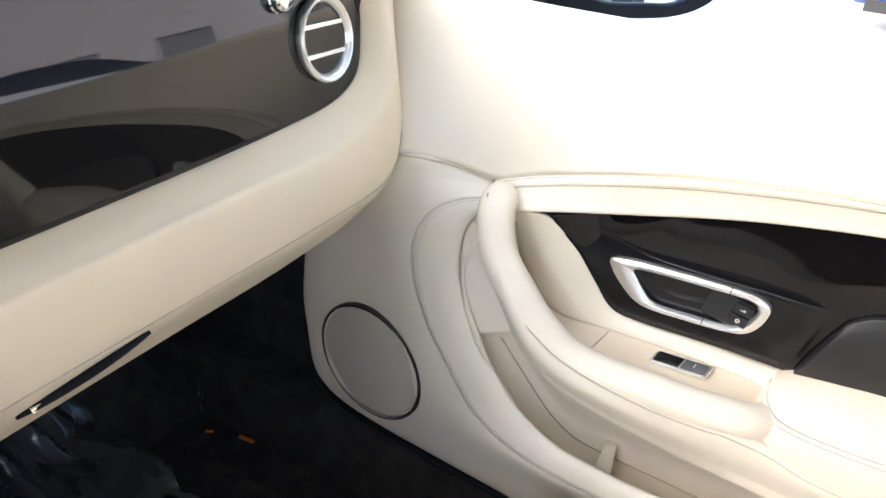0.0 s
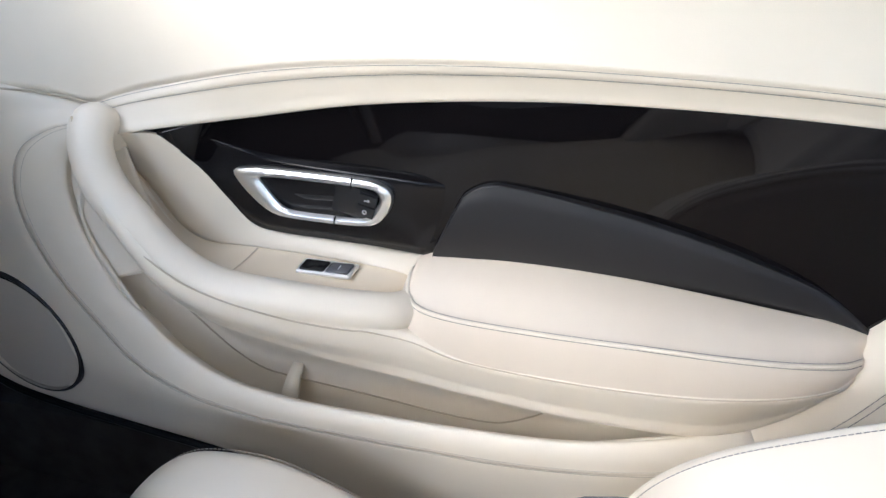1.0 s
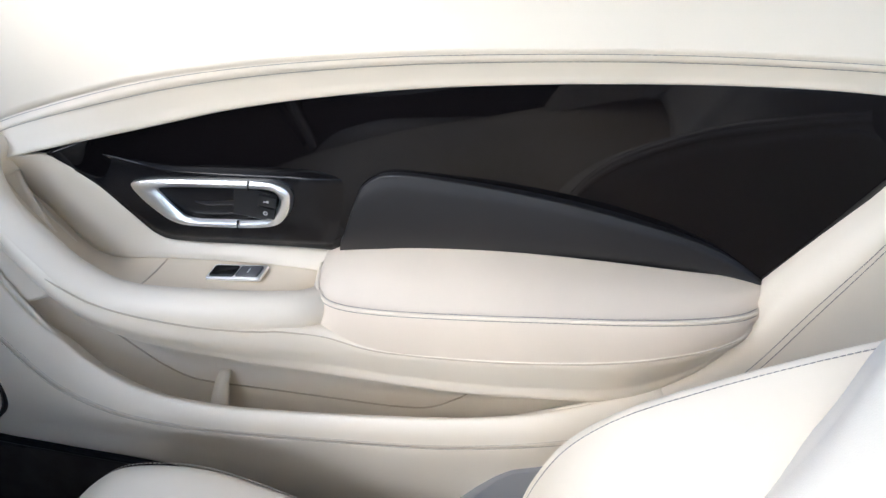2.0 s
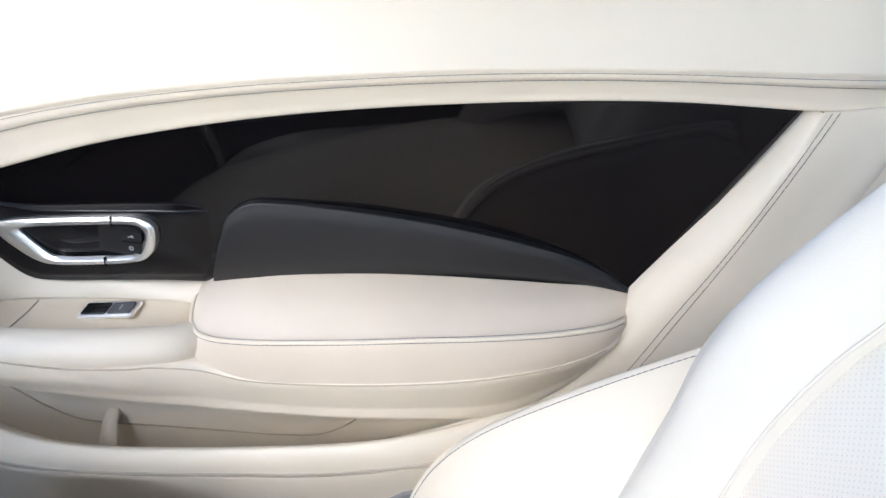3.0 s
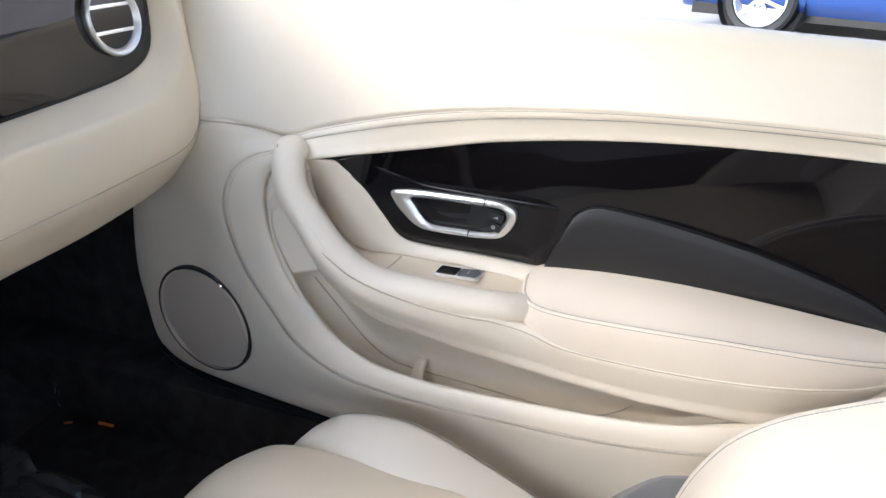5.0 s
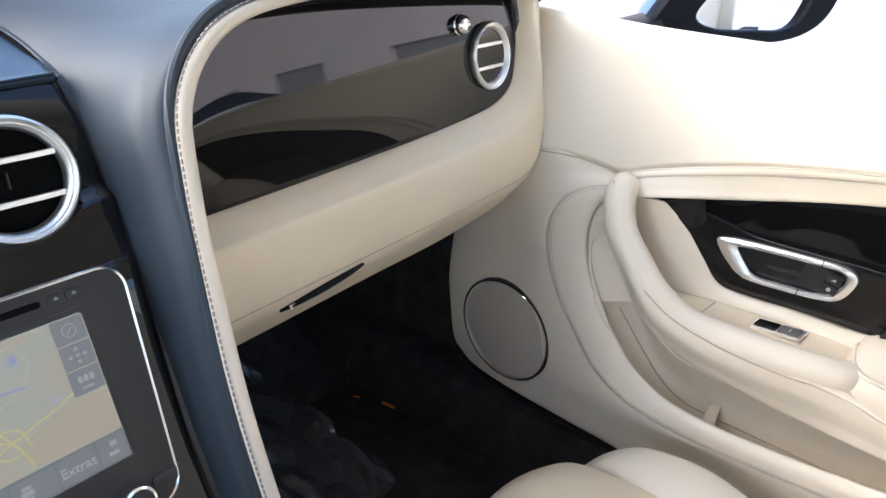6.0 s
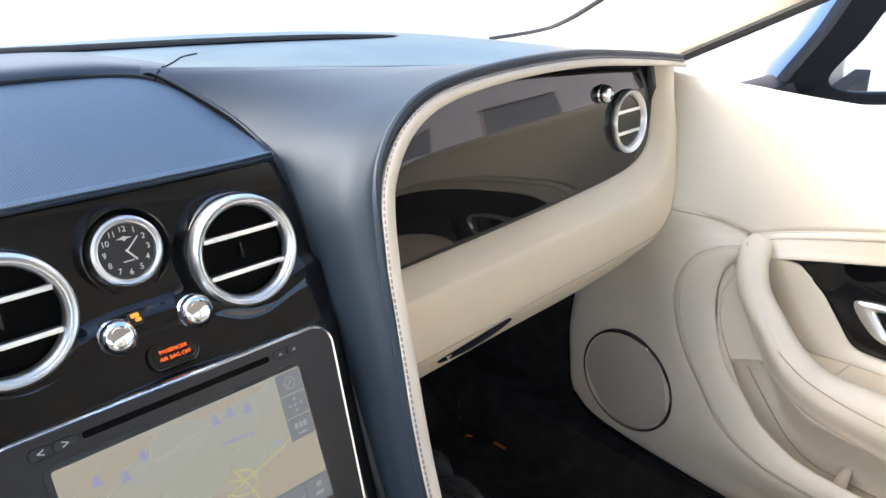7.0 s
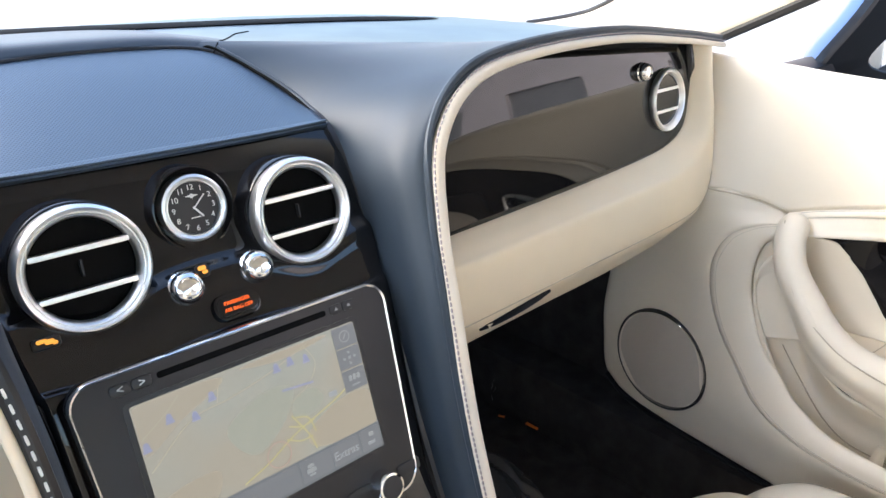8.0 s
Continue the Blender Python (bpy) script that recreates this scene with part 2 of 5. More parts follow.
MIRROR_BLACK = material("black_mirror_frame", (0.006, 0.006, 0.008), rough=0.4, spec=0.15, mottle=0.1)

# ---------------------------------------------------------------- passenger door
door = thing("passenger_door", "cream leather car door with black gloss inlay, armrest and pocket, shut", "car door")

SEAM_TOP = [(0.64, 0.62, 0.54), (0.645, 0.52, 0.539), (0.648, 0.455, 0.537), (0.668, 0.40, 0.531), (0.685, 0.365, 0.5185), (0.692, 0.317, 0.5325),
            (0.690, 0.217, 0.5565), (0.687, 0.124, 0.5705), (0.686, 0.02, 0.578), (0.686, -0.08, 0.580), (0.686, -0.20, 0.5785),
            (0.686, -0.31, 0.5725), (0.686, -0.44, 0.5625), (0.686, -0.62, 0.5545)]
BELT = [(0.696, 0.62, 0.703), (0.694, 0.52, 0.694), (0.693, 0.455, 0.688), (0.694, 0.40, 0.686), (0.695, 0.365, 0.683), (0.696, 0.317, 0.680),
        (0.698, 0.217, 0.675), (0.700, 0.124, 0.668), (0.702, 0.02, 0.661), (0.703, -0.08, 0.655), (0.704, -0.20, 0.649),
        (0.704, -0.31, 0.644), (0.704, -0.44, 0.640), (0.704, -0.62, 0.636)]


def shift(curve, dx=0.0, dy=0.0, dz=0.0):
    return [(x + dx, y + dy, z + dz) for x, y, z in curve]


def blend(a, b, f, dx=0.0, dy=0.0, dz=0.0):
    return [tuple((1 - f) * p + f * q + o for p, q, o in zip(u, v, (dx, dy, dz))) for u, v in zip(a, b)]


upper = loft([shift(BELT, 0.065, 0, -0.020), shift(BELT, 0.04, 0, -0.008), shift(BELT, 0.012, 0, 0.003), shift(BELT, 0.0, 0, -0.006),
              blend(BELT, SEAM_TOP, 0.3, 0.003), blend(BELT, SEAM_TOP, 0.7, 0.0015), SEAM_TOP], 110, 40)
part("upper_panel", grid_bm(upper), CREAM, door, "smooth cream leather upper panel", thick=-0.004)

# band between the belt seam and the gloss inlay, with a raised piping
I = 4
band_top = SEAM_TOP[I:]
band_low = [(0.668, 0.356, 0.488), (0.674, 0.332, 0.498), (0.697, 0.217, 0.516), (0.699, 0.124, 0.534), (0.700, 0.02, 0.546), (0.699, -0.08, 0.552), (0.698, -0.20, 0.553),
            (0.696, -0.31, 0.549), (0.691, -0.44, 0.537), (0.690, -0.62, 0.53)]
band = loft([band_top, blend(band_top, band_low, 0.03, 0.0002), blend(band_top, band_low, 0.10, -0.0006), blend(band_top, band_low, 0.17, -0.0010), blend(band_top, band_low, 0.24, -0.0006), blend(band_top, band_low, 0.33, 0.0005),
             blend(band_top, band_low, 0.72, 0.0005), band_low, shift(band_low, 0.012, 0, -0.002)], 90, 48)
part("belt_band", grid_bm(band), CREAM, door, "cream leather band under the belt seam", thick=-0.003)
for f, lift in ((0.055, -0.0006), (0.285, -0.0006)):
    part("stitching", stitches(spline(blend(band_top, band_low, f, lift), 200), 0.0046, 0.0004, 0.0003), THREAD, door, "dark contrast stitching")
front_seam = spline(SEAM_TOP[1:5], 60)
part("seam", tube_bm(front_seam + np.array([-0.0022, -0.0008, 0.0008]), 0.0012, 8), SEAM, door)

# gloss inlay
G_TOP = [(0.680, 0.302, 0.498), (0.697, 0.25, 0.512), (0.703, 0.187, 0.526), (0.705, 0.126, 0.537), (0.706, 0.05, 0.547), (0.706, -0.03, 0.553),
         (0.705, -0.11, 0.557), (0.704, -0.20, 0.557), (0.702, -0.29, 0.553), (0.698, -0.36, 0.549), (0.695, -0.402, 0.545)]
G_LOW = [(0.683, 0.300, 0.495), (0.692, 0.278, 0.470), (0.698, 0.256, 0.437), (0.703, 0.236, 0.409), (0.706, 0.208, 0.402), (0.708, 0.15, 0.401),
         (0.713, 0.07, 0.394), (0.722, 0.00, 0.385), (0.726, -0.10, 0.375), (0.724, -0.20, 0.370), (0.713, -0.295, 0.376)]
G_MID = [(x + d, y, z) for (x, y, z), d in zip(blend(G_TOP, G_LOW, 0.5), (0, 0, 0.001, 0.001, 0.001, 0.001, 0.002, 0.002, 0.002, 0.001, 0))]
gloss = loft([G_TOP, G_MID, G_LOW], 100, 26)
part("gloss_inlay", grid_bm(gloss), INLAY, door, "piano black gloss inlay", thick=-0.004)
LEDGE = [(0.690, 0.285, 0.496), (0.695, 0.262, 0.492), (0.699, 0.235, 0.484), (0.701, 0.205, 0.477), (0.702, 0.170, 0.475), (0.703, 0.137, 0.474), (0.704, 0.105, 0.473), (0.706, 0.075, 0.471), (0.718, 0.045, 0.466)]
LEDGE_LOW = [(0.688, 0.288, 0.480), (0.693, 0.272, 0.462), (0.698, 0.254, 0.435), (0.702, 0.234, 0.4095), (0.705, 0.208, 0.4030), (0.706, 0.165, 0.402), (0.707, 0.125, 0.401), (0.711, 0.085, 0.398), (0.722, 0.045, 0.394)]
RAMP = (-0.7, -0.2, 0.3, 0.7, 0.9, 1, 1, 1, 1)
proud = lambda c, d, dz: [(x + d * r, y, z + dz) for (x, y, z), r in zip(c, RAMP)]
part("inlay_ledge", grid_bm(loft([proud(shift(LEDGE, 0.008), 0.002, 0.003), proud(LEDGE, -0.002, 0.001), proud(LEDGE, -0.005, -0.004), proud(blend(LEDGE, LEDGE_LOW, 0.5), -0.004, 0), proud(LEDGE_LOW, -0.001, 0)], 60, 18)), SATIN_BLACK, door, "satin black ledge round the handle", thick=-0.003)

# strip and channel round the inlay, and the switch tray
EDGE = [(0.676, 0.336, 0.497), (0.684, 0.304, 0.494), (0.692, 0.279, 0.469), (0.698, 0.257, 0.436), (0.703, 0.237, 0.408), (0.706, 0.208, 0.4005), (0.708, 0.15, 0.399), (0.712, 0.08, 0.393), (0.716, 0.03, 0.39)]
FOLD = [(0.690, 0.358, 0.480), (0.694, 0.350, 0.464), (0.699, 0.332, 0.432), (0.700, 0.312, 0.400), (0.700, 0.285, 0.385), (0.700, 0.235, 0.386), (0.700, 0.154, 0.385), (0.700, 0.095, 0.381), (0.704, 0.070, 0.368)]
TUBE_IN = [(0.662, 0.340, 0.485), (0.657, 0.330, 0.455), (0.652, 0.312, 0.425), (0.650, 0.288, 0.398), (0.653, 0.262, 0.386), (0.660, 0.225, 0.379), (0.664, 0.154, 0.375), (0.666, 0.105, 0.371), (0.685, 0.078, 0.358)]
part("inlay_surround", grid_bm(loft([shift(EDGE, 0.006), EDGE, blend(EDGE, FOLD, 0.5, -0.002), FOLD], 70, 14)), CREAM, door, "cream strip round the gloss inlay", thick=-0.003)
tray = loft([shift(FOLD, 0.002), blend(FOLD, TUBE_IN, 0.15, 0, 0, -0.002), blend(FOLD, TUBE_IN, 0.5, 0.0, 0, -0.002), TUBE_IN], 70, 14)
part("switch_tray", grid_bm(tray), CREAM_TRAY, door, "beige switch tray behind the grab rail", thick=-0.003)

# grab handle that runs down into the rail of the armrest
PULL = [(0.690, 0.352, 0.485), (0.674, 0.350, 0.505), (0.658, 0.346, 0.509), (0.646, 0.342, 0.492), (0.639, 0.331, 0.464), (0.634, 0.304, 0.432), (0.633, 0.276, 0.402),
        (0.636, 0.236, 0.380), (0.645, 0.156, 0.371), (0.653, 0.112, 0.3675), (0.664, 0.088, 0.3635), (0.692, 0.070, 0.356)]
pull_path = spline(PULL, 80)
pull_r = np.interp(np.linspace(0, 1, 80), [0, 0.1, 0.2, 0.45, 0.7, 1], [0.014, 0.017, 0.0175, 0.0182, 0.0182, 0.0170])
part("grab_handle", tube_bm(pull_path, pull_r, 22), CREAM, door, "curved cream leather grab handle")
SKIRT_TOP = [(0.6265, 0.329, 0.474), (0.6180, 0.300, 0.434), (0.6170, 0.270, 0.401), (0.6205, 0.225, 0.380), (0.6305, 0.150, 0.366), (0.6385, 0.108, 0.361), (0.649, 0.068, 0.347), (0.650, 0.025, 0.3345), (0.648, -0.05, 0.3325), (0.648, -0.12, 0.3345), (0.651, -0.18, 0.3385), (0.659, -0.232, 0.3445), (0.673, -0.268, 0.3495), (0.690, -0.283, 0.3515)]
SKIRT_LOW = [(0.642, 0.339, 0.445), (0.642, 0.318, 0.408), (0.642, 0.292, 0.368), (0.647, 0.243, 0.336), (0.660, 0.156, 0.307), (0.664, 0.108, 0.298), (0.666, 0.068, 0.292), (0.667, 0.025, 0.287), (0.668, -0.05, 0.281), (0.668, -0.12, 0.282), (0.669, -0.18, 0.286), (0.676, -0.225, 0.305), (0.684, -0.255, 0.326), (0.692, -0.272, 0.343)]
HANG = (0.006, 0.008, 0.008, 0.008, 0.007, 0.006, 0.003, 0.001, 0.001, 0.001, 0.001, 0.001, 0.001, 0.001)
hang = lambda f: [(x - d * (1.15 - 0.5 * f), y, z) for (x, y, z), d in zip(blend(SKIRT_TOP, SKIRT_LOW, f), HANG)]
skirt = loft([shift(SKIRT_TOP, 0.010, 0, 0.002), shift(SKIRT_TOP, 0.0012), hang(0.3), hang(0.65), SKIRT_LOW, shift(SKIRT_LOW, 0.05, 0, 0.004)], 110, 48)
part("rail_skirt", grid_bm(skirt), CREAM, door, "cream leather skirt under the rail and armrest", thick=-0.003)
# seam in the crease where the skirt leaves the rail
rail_seam = []
for col in range(1, 44, 3):
    gap = np.array([(np.linalg.norm(pull_path - p, axis=1) - pull_r).min() for p in skirt[:24, col]])
    row = 8 + int(np.argmin(np.abs(gap[8:] + 0.0024)))
    axis = int(np.argmin(np.linalg.norm(pull_path - skirt[row, col], axis=1)))
    out = skirt[row, col] - pull_path[axis]
    rail_seam.append(tuple(pull_path[axis] + out / np.linalg.norm(out) * (pull_r[axis] + 0.0008 + 0.00003 * col)))
for k in range(2):
    rail_seam = rail_seam[:1] + [tuple(np.mean(rail_seam[i - 1:i + 2], axis=0) + np.array((-0.0002, 0, 0))) for i in range(1, len(rail_seam) - 1)] + rail_seam[-1:]
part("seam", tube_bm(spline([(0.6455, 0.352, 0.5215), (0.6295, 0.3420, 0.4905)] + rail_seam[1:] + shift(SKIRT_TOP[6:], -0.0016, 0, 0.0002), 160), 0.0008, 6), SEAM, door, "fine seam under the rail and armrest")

# armrest: flat top with a piped edge, upright side, blunt ends
A_IN = [(0.716, 0.076, 0.392), (0.716, 0.075, 0.393), (0.716, 0.072, 0.395), (0.716, 0.060, 0.399), (0.716, 0.020, 0.401), (0.716, -0.05, 0.400),
        (0.716, -0.12, 0.396), (0.716, -0.18, 0.391), (0.716, -0.23, 0.386), (0.716, -0.265, 0.383), (0.716, -0.290, 0.380)]
A_EDGE = [(0.713, 0.083, 0.388), (0.692, 0.083, 0.383), (0.674, 0.078, 0.377), (0.661, 0.062, 0.373), (0.655, 0.022, 0.372), (0.652, -0.05, 0.374),
          (0.652, -0.12, 0.376), (0.656, -0.18, 0.375), (0.664, -0.23, 0.373), (0.677, -0.268, 0.370), (0.694, -0.288, 0.366)]
A_SEAM = [(0.713, 0.091, 0.362), (0.688, 0.091, 0.360), (0.667, 0.086, 0.356), (0.653, 0.068, 0.345), (0.649, 0.025, 0.335), (0.647, -0.05, 0.333),
          (0.647, -0.12, 0.335), (0.650, -0.18, 0.339), (0.658, -0.232, 0.345), (0.672, -0.268, 0.350), (0.691, -0.285, 0.352)]


def outward(curve, inner, d, dz=0.0):
    """The curve pushed away from another in plan."""
    made = []
    for p, q in zip(curve, inner):
        w = Vector((p[0] - q[0], p[1] - q[1], 0)).normalized() * d
        made.append((p[0] + w.x, p[1] + w.y, p[2] + dz))
    return made


arm = loft([shift(A_IN, 0.004, 0, -0.012), A_IN, blend(A_IN, A_EDGE, 0.12, 0, 0, 0.0025), blend(A_IN, A_EDGE, 0.5, 0, 0, 0.004), outward(A_EDGE, A_IN, -0.006, 0.0022), A_EDGE,
            outward(A_EDGE, A_IN, 0.0032, -0.0055), outward(blend(A_EDGE, A_SEAM, 0.55), A_IN, 0.0022), A_SEAM, outward(A_SEAM, A_IN, -0.003, -0.003)], 100, 64)
part("armrest", grid_bm(arm), CREAM_DIM, door, "padded cream leather armrest, shade in its colour")
for row in (32.4, 38.6):
    part("stitching", stitches(lifted(arm, row, 0.0004)[4:99], 0.0046, 0.0004, 0.00032), THREAD, door, "dark contrast stitching")
part("piping", tube_bm(lifted(arm, 35.6, -0.0004)[4:99], 0.0019, 8), CREAM, door)

# black leather pad behind the armrest
PY = (0.066, 0.060, 0.030, 0.0, -0.05, -0.10, -0.15, -0.20, -0.25, -0.290)
P_LOW = list(zip((0.708, 0.708, 0.709, 0.711, 0.713, 0.715, 0.717, 0.718, 0.718, 0.715), PY, (0.398, 0.398, 0.400, 0.401, 0.400, 0.397, 0.393, 0.388, 0.383, 0.378)))
P_TOP = list(zip((0.706, 0.705, 0.705, 0.706, 0.708, 0.710, 0.711, 0.712, 0.714, 0.715), (0.046, 0.037, 0.018, -0.006, -0.05, -0.10, -0.15, -0.20, -0.25, -0.290), (0.446, 0.462, 0.473, 0.473, 0.466, 0.456, 0.444, 0.429, 0.410, 0.384)))
pad = loft([shift(P_LOW, 0.004, 0, -0.006), P_LOW, blend(P_LOW, P_TOP, 0.3, -0.0055), blend(P_LOW, P_TOP, 0.75, -0.0045), blend(P_LOW, P_TOP, 0.95, -0.0015), shift(P_TOP, 0.001, 0, 0.0005), shift(P_TOP, 0.012, 0, 0.0005)], 60, 30)
part("armrest_pad", grid_bm(pad), BLACK_LEATHER, door, "black leather upper pad of the armrest", thick=-0.004)
part("pad_end", grid_bm(np.array([pad[:, 0], pad[:, 0] + np.array([0.03, 0.004, 0.0])])), BLACK_LEATHER, door)

# lower card with the loudspeaker
D_ST = [(0.662, 0.362, 0.510), (0.652, 0.388, 0.503), (0.645, 0.415, 0.485), (0.641, 0.430, 0.450), (0.638, 0.426, 0.410), (0.635, 0.407, 0.364), (0.632, 0.376, 0.321),
        (0.630, 0.343, 0.280), (0.630, 0.294, 0.252), (0.631, 0.237, 0.240), (0.632, 0.179, 0.236), (0.633, 0.07, 0.236), (0.634, -0.04, 0.240), (0.640, -0.146, 0.254), (0.655, -0.23, 0.275)]
D_OUT = [(0.684, 0.366, 0.517), (0.668, 0.401, 0.531), (0.650, 0.445, 0.537), (0.650, 0.510, 0.505), (0.655, 0.570, 0.440), (0.658, 0.592, 0.340), (0.660, 0.590, 0.270),
         (0.660, 0.578, 0.212), (0.660, 0.540, 0.186), (0.660, 0.470, 0.172), (0.660, 0.390, 0.163), (0.660, 0.250, 0.145), (0.662, 0.08, 0.09), (0.668, -0.10, 0.06), (0.676, -0.28, 0.06)]
card = loft([D_ST, blend(D_ST, D_OUT, 0.12, -0.001), blend(D_ST, D_OUT, 0.5, 0.002), D_OUT, shift(D_OUT, 0.03)], 110, 40)
part("lower_card", grid_bm(card), CREAM, door, "cream leather lower door card", thick=-0.003)

part("sill_seal", tube_bm(spline(shift(D_OUT[7:], -0.001, 0.003, -0.006), 90), 0.0038, 8), MIRROR_BLACK, door, "black rubber seal along the door edge")

# lip of the pocket, running up into the rear band
LIP = [(0.664, 0.356, 0.492), (0.655, 0.374, 0.483), (0.649, 0.381, 0.458), (0.646, 0.380, 0.425), (0.643, 0.368, 0.386), (0.641, 0.350, 0.350), (0.640, 0.325, 0.325),
       (0.639, 0.300, 0.297), (0.638, 0.255, 0.271), (0.637, 0.200, 0.262), (0.637, 0.140, 0.260), (0.638, 0.03, 0.263), (0.640, -0.068, 0.270), (0.652, -0.150, 0.281), (0.668, -0.215, 0.300)]
lip = loft([shift(LIP, 0.016, 0, -0.010), shift(LIP, 0.006, 0, 0.000), LIP, blend(LIP, D_ST, 0.4, -0.003), D_ST], 110, 20)
part("pocket_lip", grid_bm(lip), CREAM, door, "rounded cream leather lip of the door pocket", thick=-0.003)
for f in (0.86, 1.0):
    part("stitching", stitches(spline(blend(LIP, D_ST, f, -0.0008), 260), 0.0042, 0.0005, 0.0003), PALE_THREAD, door, "grey stitching")

POCK_TOP = [(0.670, 0.350, 0.485), (0.655, 0.345, 0.462), (0.651, 0.336, 0.435), (0.650, 0.322, 0.405), (0.652, 0.302, 0.368), (0.656, 0.275, 0.338), (0.662, 0.245, 0.318), (0.668, 0.16, 0.304), (0.670, 0.03, 0.290), (0.672, -0.11, 0.277), (0.682, -0.20, 0.292)]
POCK_DEEP = [(0.672, 0.360, 0.470), (0.671, 0.359, 0.435), (0.674, 0.352, 0.400), (0.682, 0.338, 0.362), (0.696, 0.315, 0.308), (0.705, 0.285, 0.255), (0.708, 0.240, 0.228), (0.709, 0.15, 0.218), (0.709, 0.03, 0.214), (0.706, -0.07, 0.222), (0.694, -0.17, 0.268)]
POCK_LIP = [(0.668, 0.356, 0.482), (0.655, 0.374, 0.450), (0.650, 0.370, 0.410), (0.648, 0.350, 0.365), (0.647, 0.325, 0.322), (0.646, 0.290, 0.285), (0.645, 0.240, 0.262), (0.645, 0.15, 0.256), (0.645, 0.03, 0.258), (0.650, -0.07, 0.265), (0.668, -0.19, 0.290)]
pocket = loft([POCK_TOP, blend(POCK_TOP, POCK_DEEP, 0.6, 0.012), POCK_DEEP, blend(POCK_DEEP, POCK_LIP, 0.3, 0, 0, -0.06), blend(POCK_DEEP, POCK_LIP, 0.85, 0, 0, -0.05), POCK_LIP], 90, 36)
part("pocket", grid_bm(pocket), CREAM, door, "deep cream door pocket", thick=-0.003)
POCK_SEAM = [(0.340, 0.348), (0.323, 0.314), (0.298, 0.272), (0.281, 0.251), (0.257, 0.234), (0.230, 0.227), (0.157, 0.221), (0.104, 0.217), (0.04, 0.213), (0.0, 0.215), (-0.028, 0.227), (-0.046, 0.247)]
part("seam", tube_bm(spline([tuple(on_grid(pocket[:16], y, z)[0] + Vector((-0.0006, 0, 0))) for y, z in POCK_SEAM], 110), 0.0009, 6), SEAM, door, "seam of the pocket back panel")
part("pocket_divider", grid_bm(np.array([[(0.710, 0.205, 0.247), (0.710, 0.216, 0.247)], [(0.694, 0.204, 0.241), (0.694, 0.217, 0.241)],
     [(0.680, 0.202, 0.224), (0.680, 0.220, 0.224)], [(0.668, 0.200, 0.19), (0.668, 0.224, 0.19)]])), CREAM, door, thick=0.006)

part("pocket_cheek", grid_bm(np.array([[(0.688, y, z) for y in (0.352, 0.40, 0.46)] for z in (0.39, 0.45, 0.515)])), CREAM, door, thick=0.003)
FRONT_A = [(0.671, 0.355, 0.492), (0.662, 0.372, 0.483), (0.656, 0.379, 0.458), (0.653, 0.377, 0.425), (0.650, 0.366, 0.388), (0.649, 0.355, 0.363)]
FRONT_C = [(0.682, 0.338, 0.480), (0.680, 0.334, 0.465), (0.678, 0.326, 0.438), (0.677, 0.316, 0.412), (0.677, 0.306, 0.385), (0.678, 0.298, 0.366)]
part("pocket_front", grid_bm(loft([shift(FRONT_A, 0.006, 0.004), FRONT_A, blend(FRONT_A, FRONT_C, 0.2, 0.001), blend(FRONT_A, FRONT_C, 0.6, 0.004), FRONT_C], 40, 16)), CREAM, door, "flat cream panel at the front of the pocket", thick=0.004)
INSERT = [(-0.030, 0.135), (-0.039, 0.152), (-0.058, 0.177), (-0.077, 0.199), (-0.092, 0.211), (-0.120, 0.219), (-0.190, 0.226), (-0.27, 0.23), (-0.27, 0.09), (-0.03, 0.09)]
part("grey_insert", plate_bm(INSERT, Matrix(((0, 0, -1, 0.656), (1, 0, 0, 0), (0, 1, 0, 0), (0, 0, 0, 1))), 0.018, 0.003), GREY_PLASTIC, door, "grey plastic insert at the foot of the door")

# rear band and rear part of the door card
R_IN = [(0.668, -0.19, 0.292), (0.684, -0.240, 0.318), (0.694, -0.278, 0.352), (0.702, -0.296, 0.385), (0.704, -0.342, 0.452), (0.702, -0.378, 0.502), (0.697, -0.404, 0.540)]
R_ST = [(0.648, -0.19, 0.264), (0.662, -0.245, 0.288), (0.675, -0.285, 0.318), (0.681, -0.324, 0.376), (0.681, -0.360, 0.437), (0.681, -0.391, 0.496), (0.688, -0.416, 0.540)]
R_OUT = [(0.655, -0.25, 0.20), (0.668, -0.32, 0.24), (0.678, -0.37, 0.29), (0.681, -0.41, 0.365), (0.682, -0.435, 0.455), (0.684, -0.455, 0.50), (0.688, -0.485, 0.545)]
rear = loft([shift(R_IN, 0.012, 0.004), R_IN, blend(R_IN, R_ST, 0.35, -0.006), R_ST, blend(R_ST, R_OUT, 0.5, -0.001), R_OUT, shift(R_OUT, 0.05)], 60, 36)
part("rear_band", grid_bm(rear), CREAM, door, "cream leather band behind the inlay", thick=-0.003)
for f in (-0.03, 0.04):
    part("stitching", stitches(spline(blend(R_ST, R_OUT, f, -0.0011), 160), 0.0046, 0.0004, 0.00032), THREAD, door, "dark contrast stitching")

# body side behind the door
quarter = thing("quarter_panel", "cream trim panel of the car side behind the door", "trim panel")
Q_IN = [(0.690, -0.27, 0.10), (0.692, -0.36, 0.24), (0.692, -0.43, 0.365), (0.692, -0.452, 0.455), (0.694, -0.478, 0.50), (0.696, -0.51, 0.545), (0.70, -0.63, 0.69)]
Q_OUT = [(0.690, -1.5, 0.10), (0.692, -1.5, 0.24), (0.692, -1.5, 0.365), (0.692, -1.5, 0.455), (0.694, -1.5, 0.50), (0.696, -1.5, 0.545), (0.70, -1.5, 0.72)]
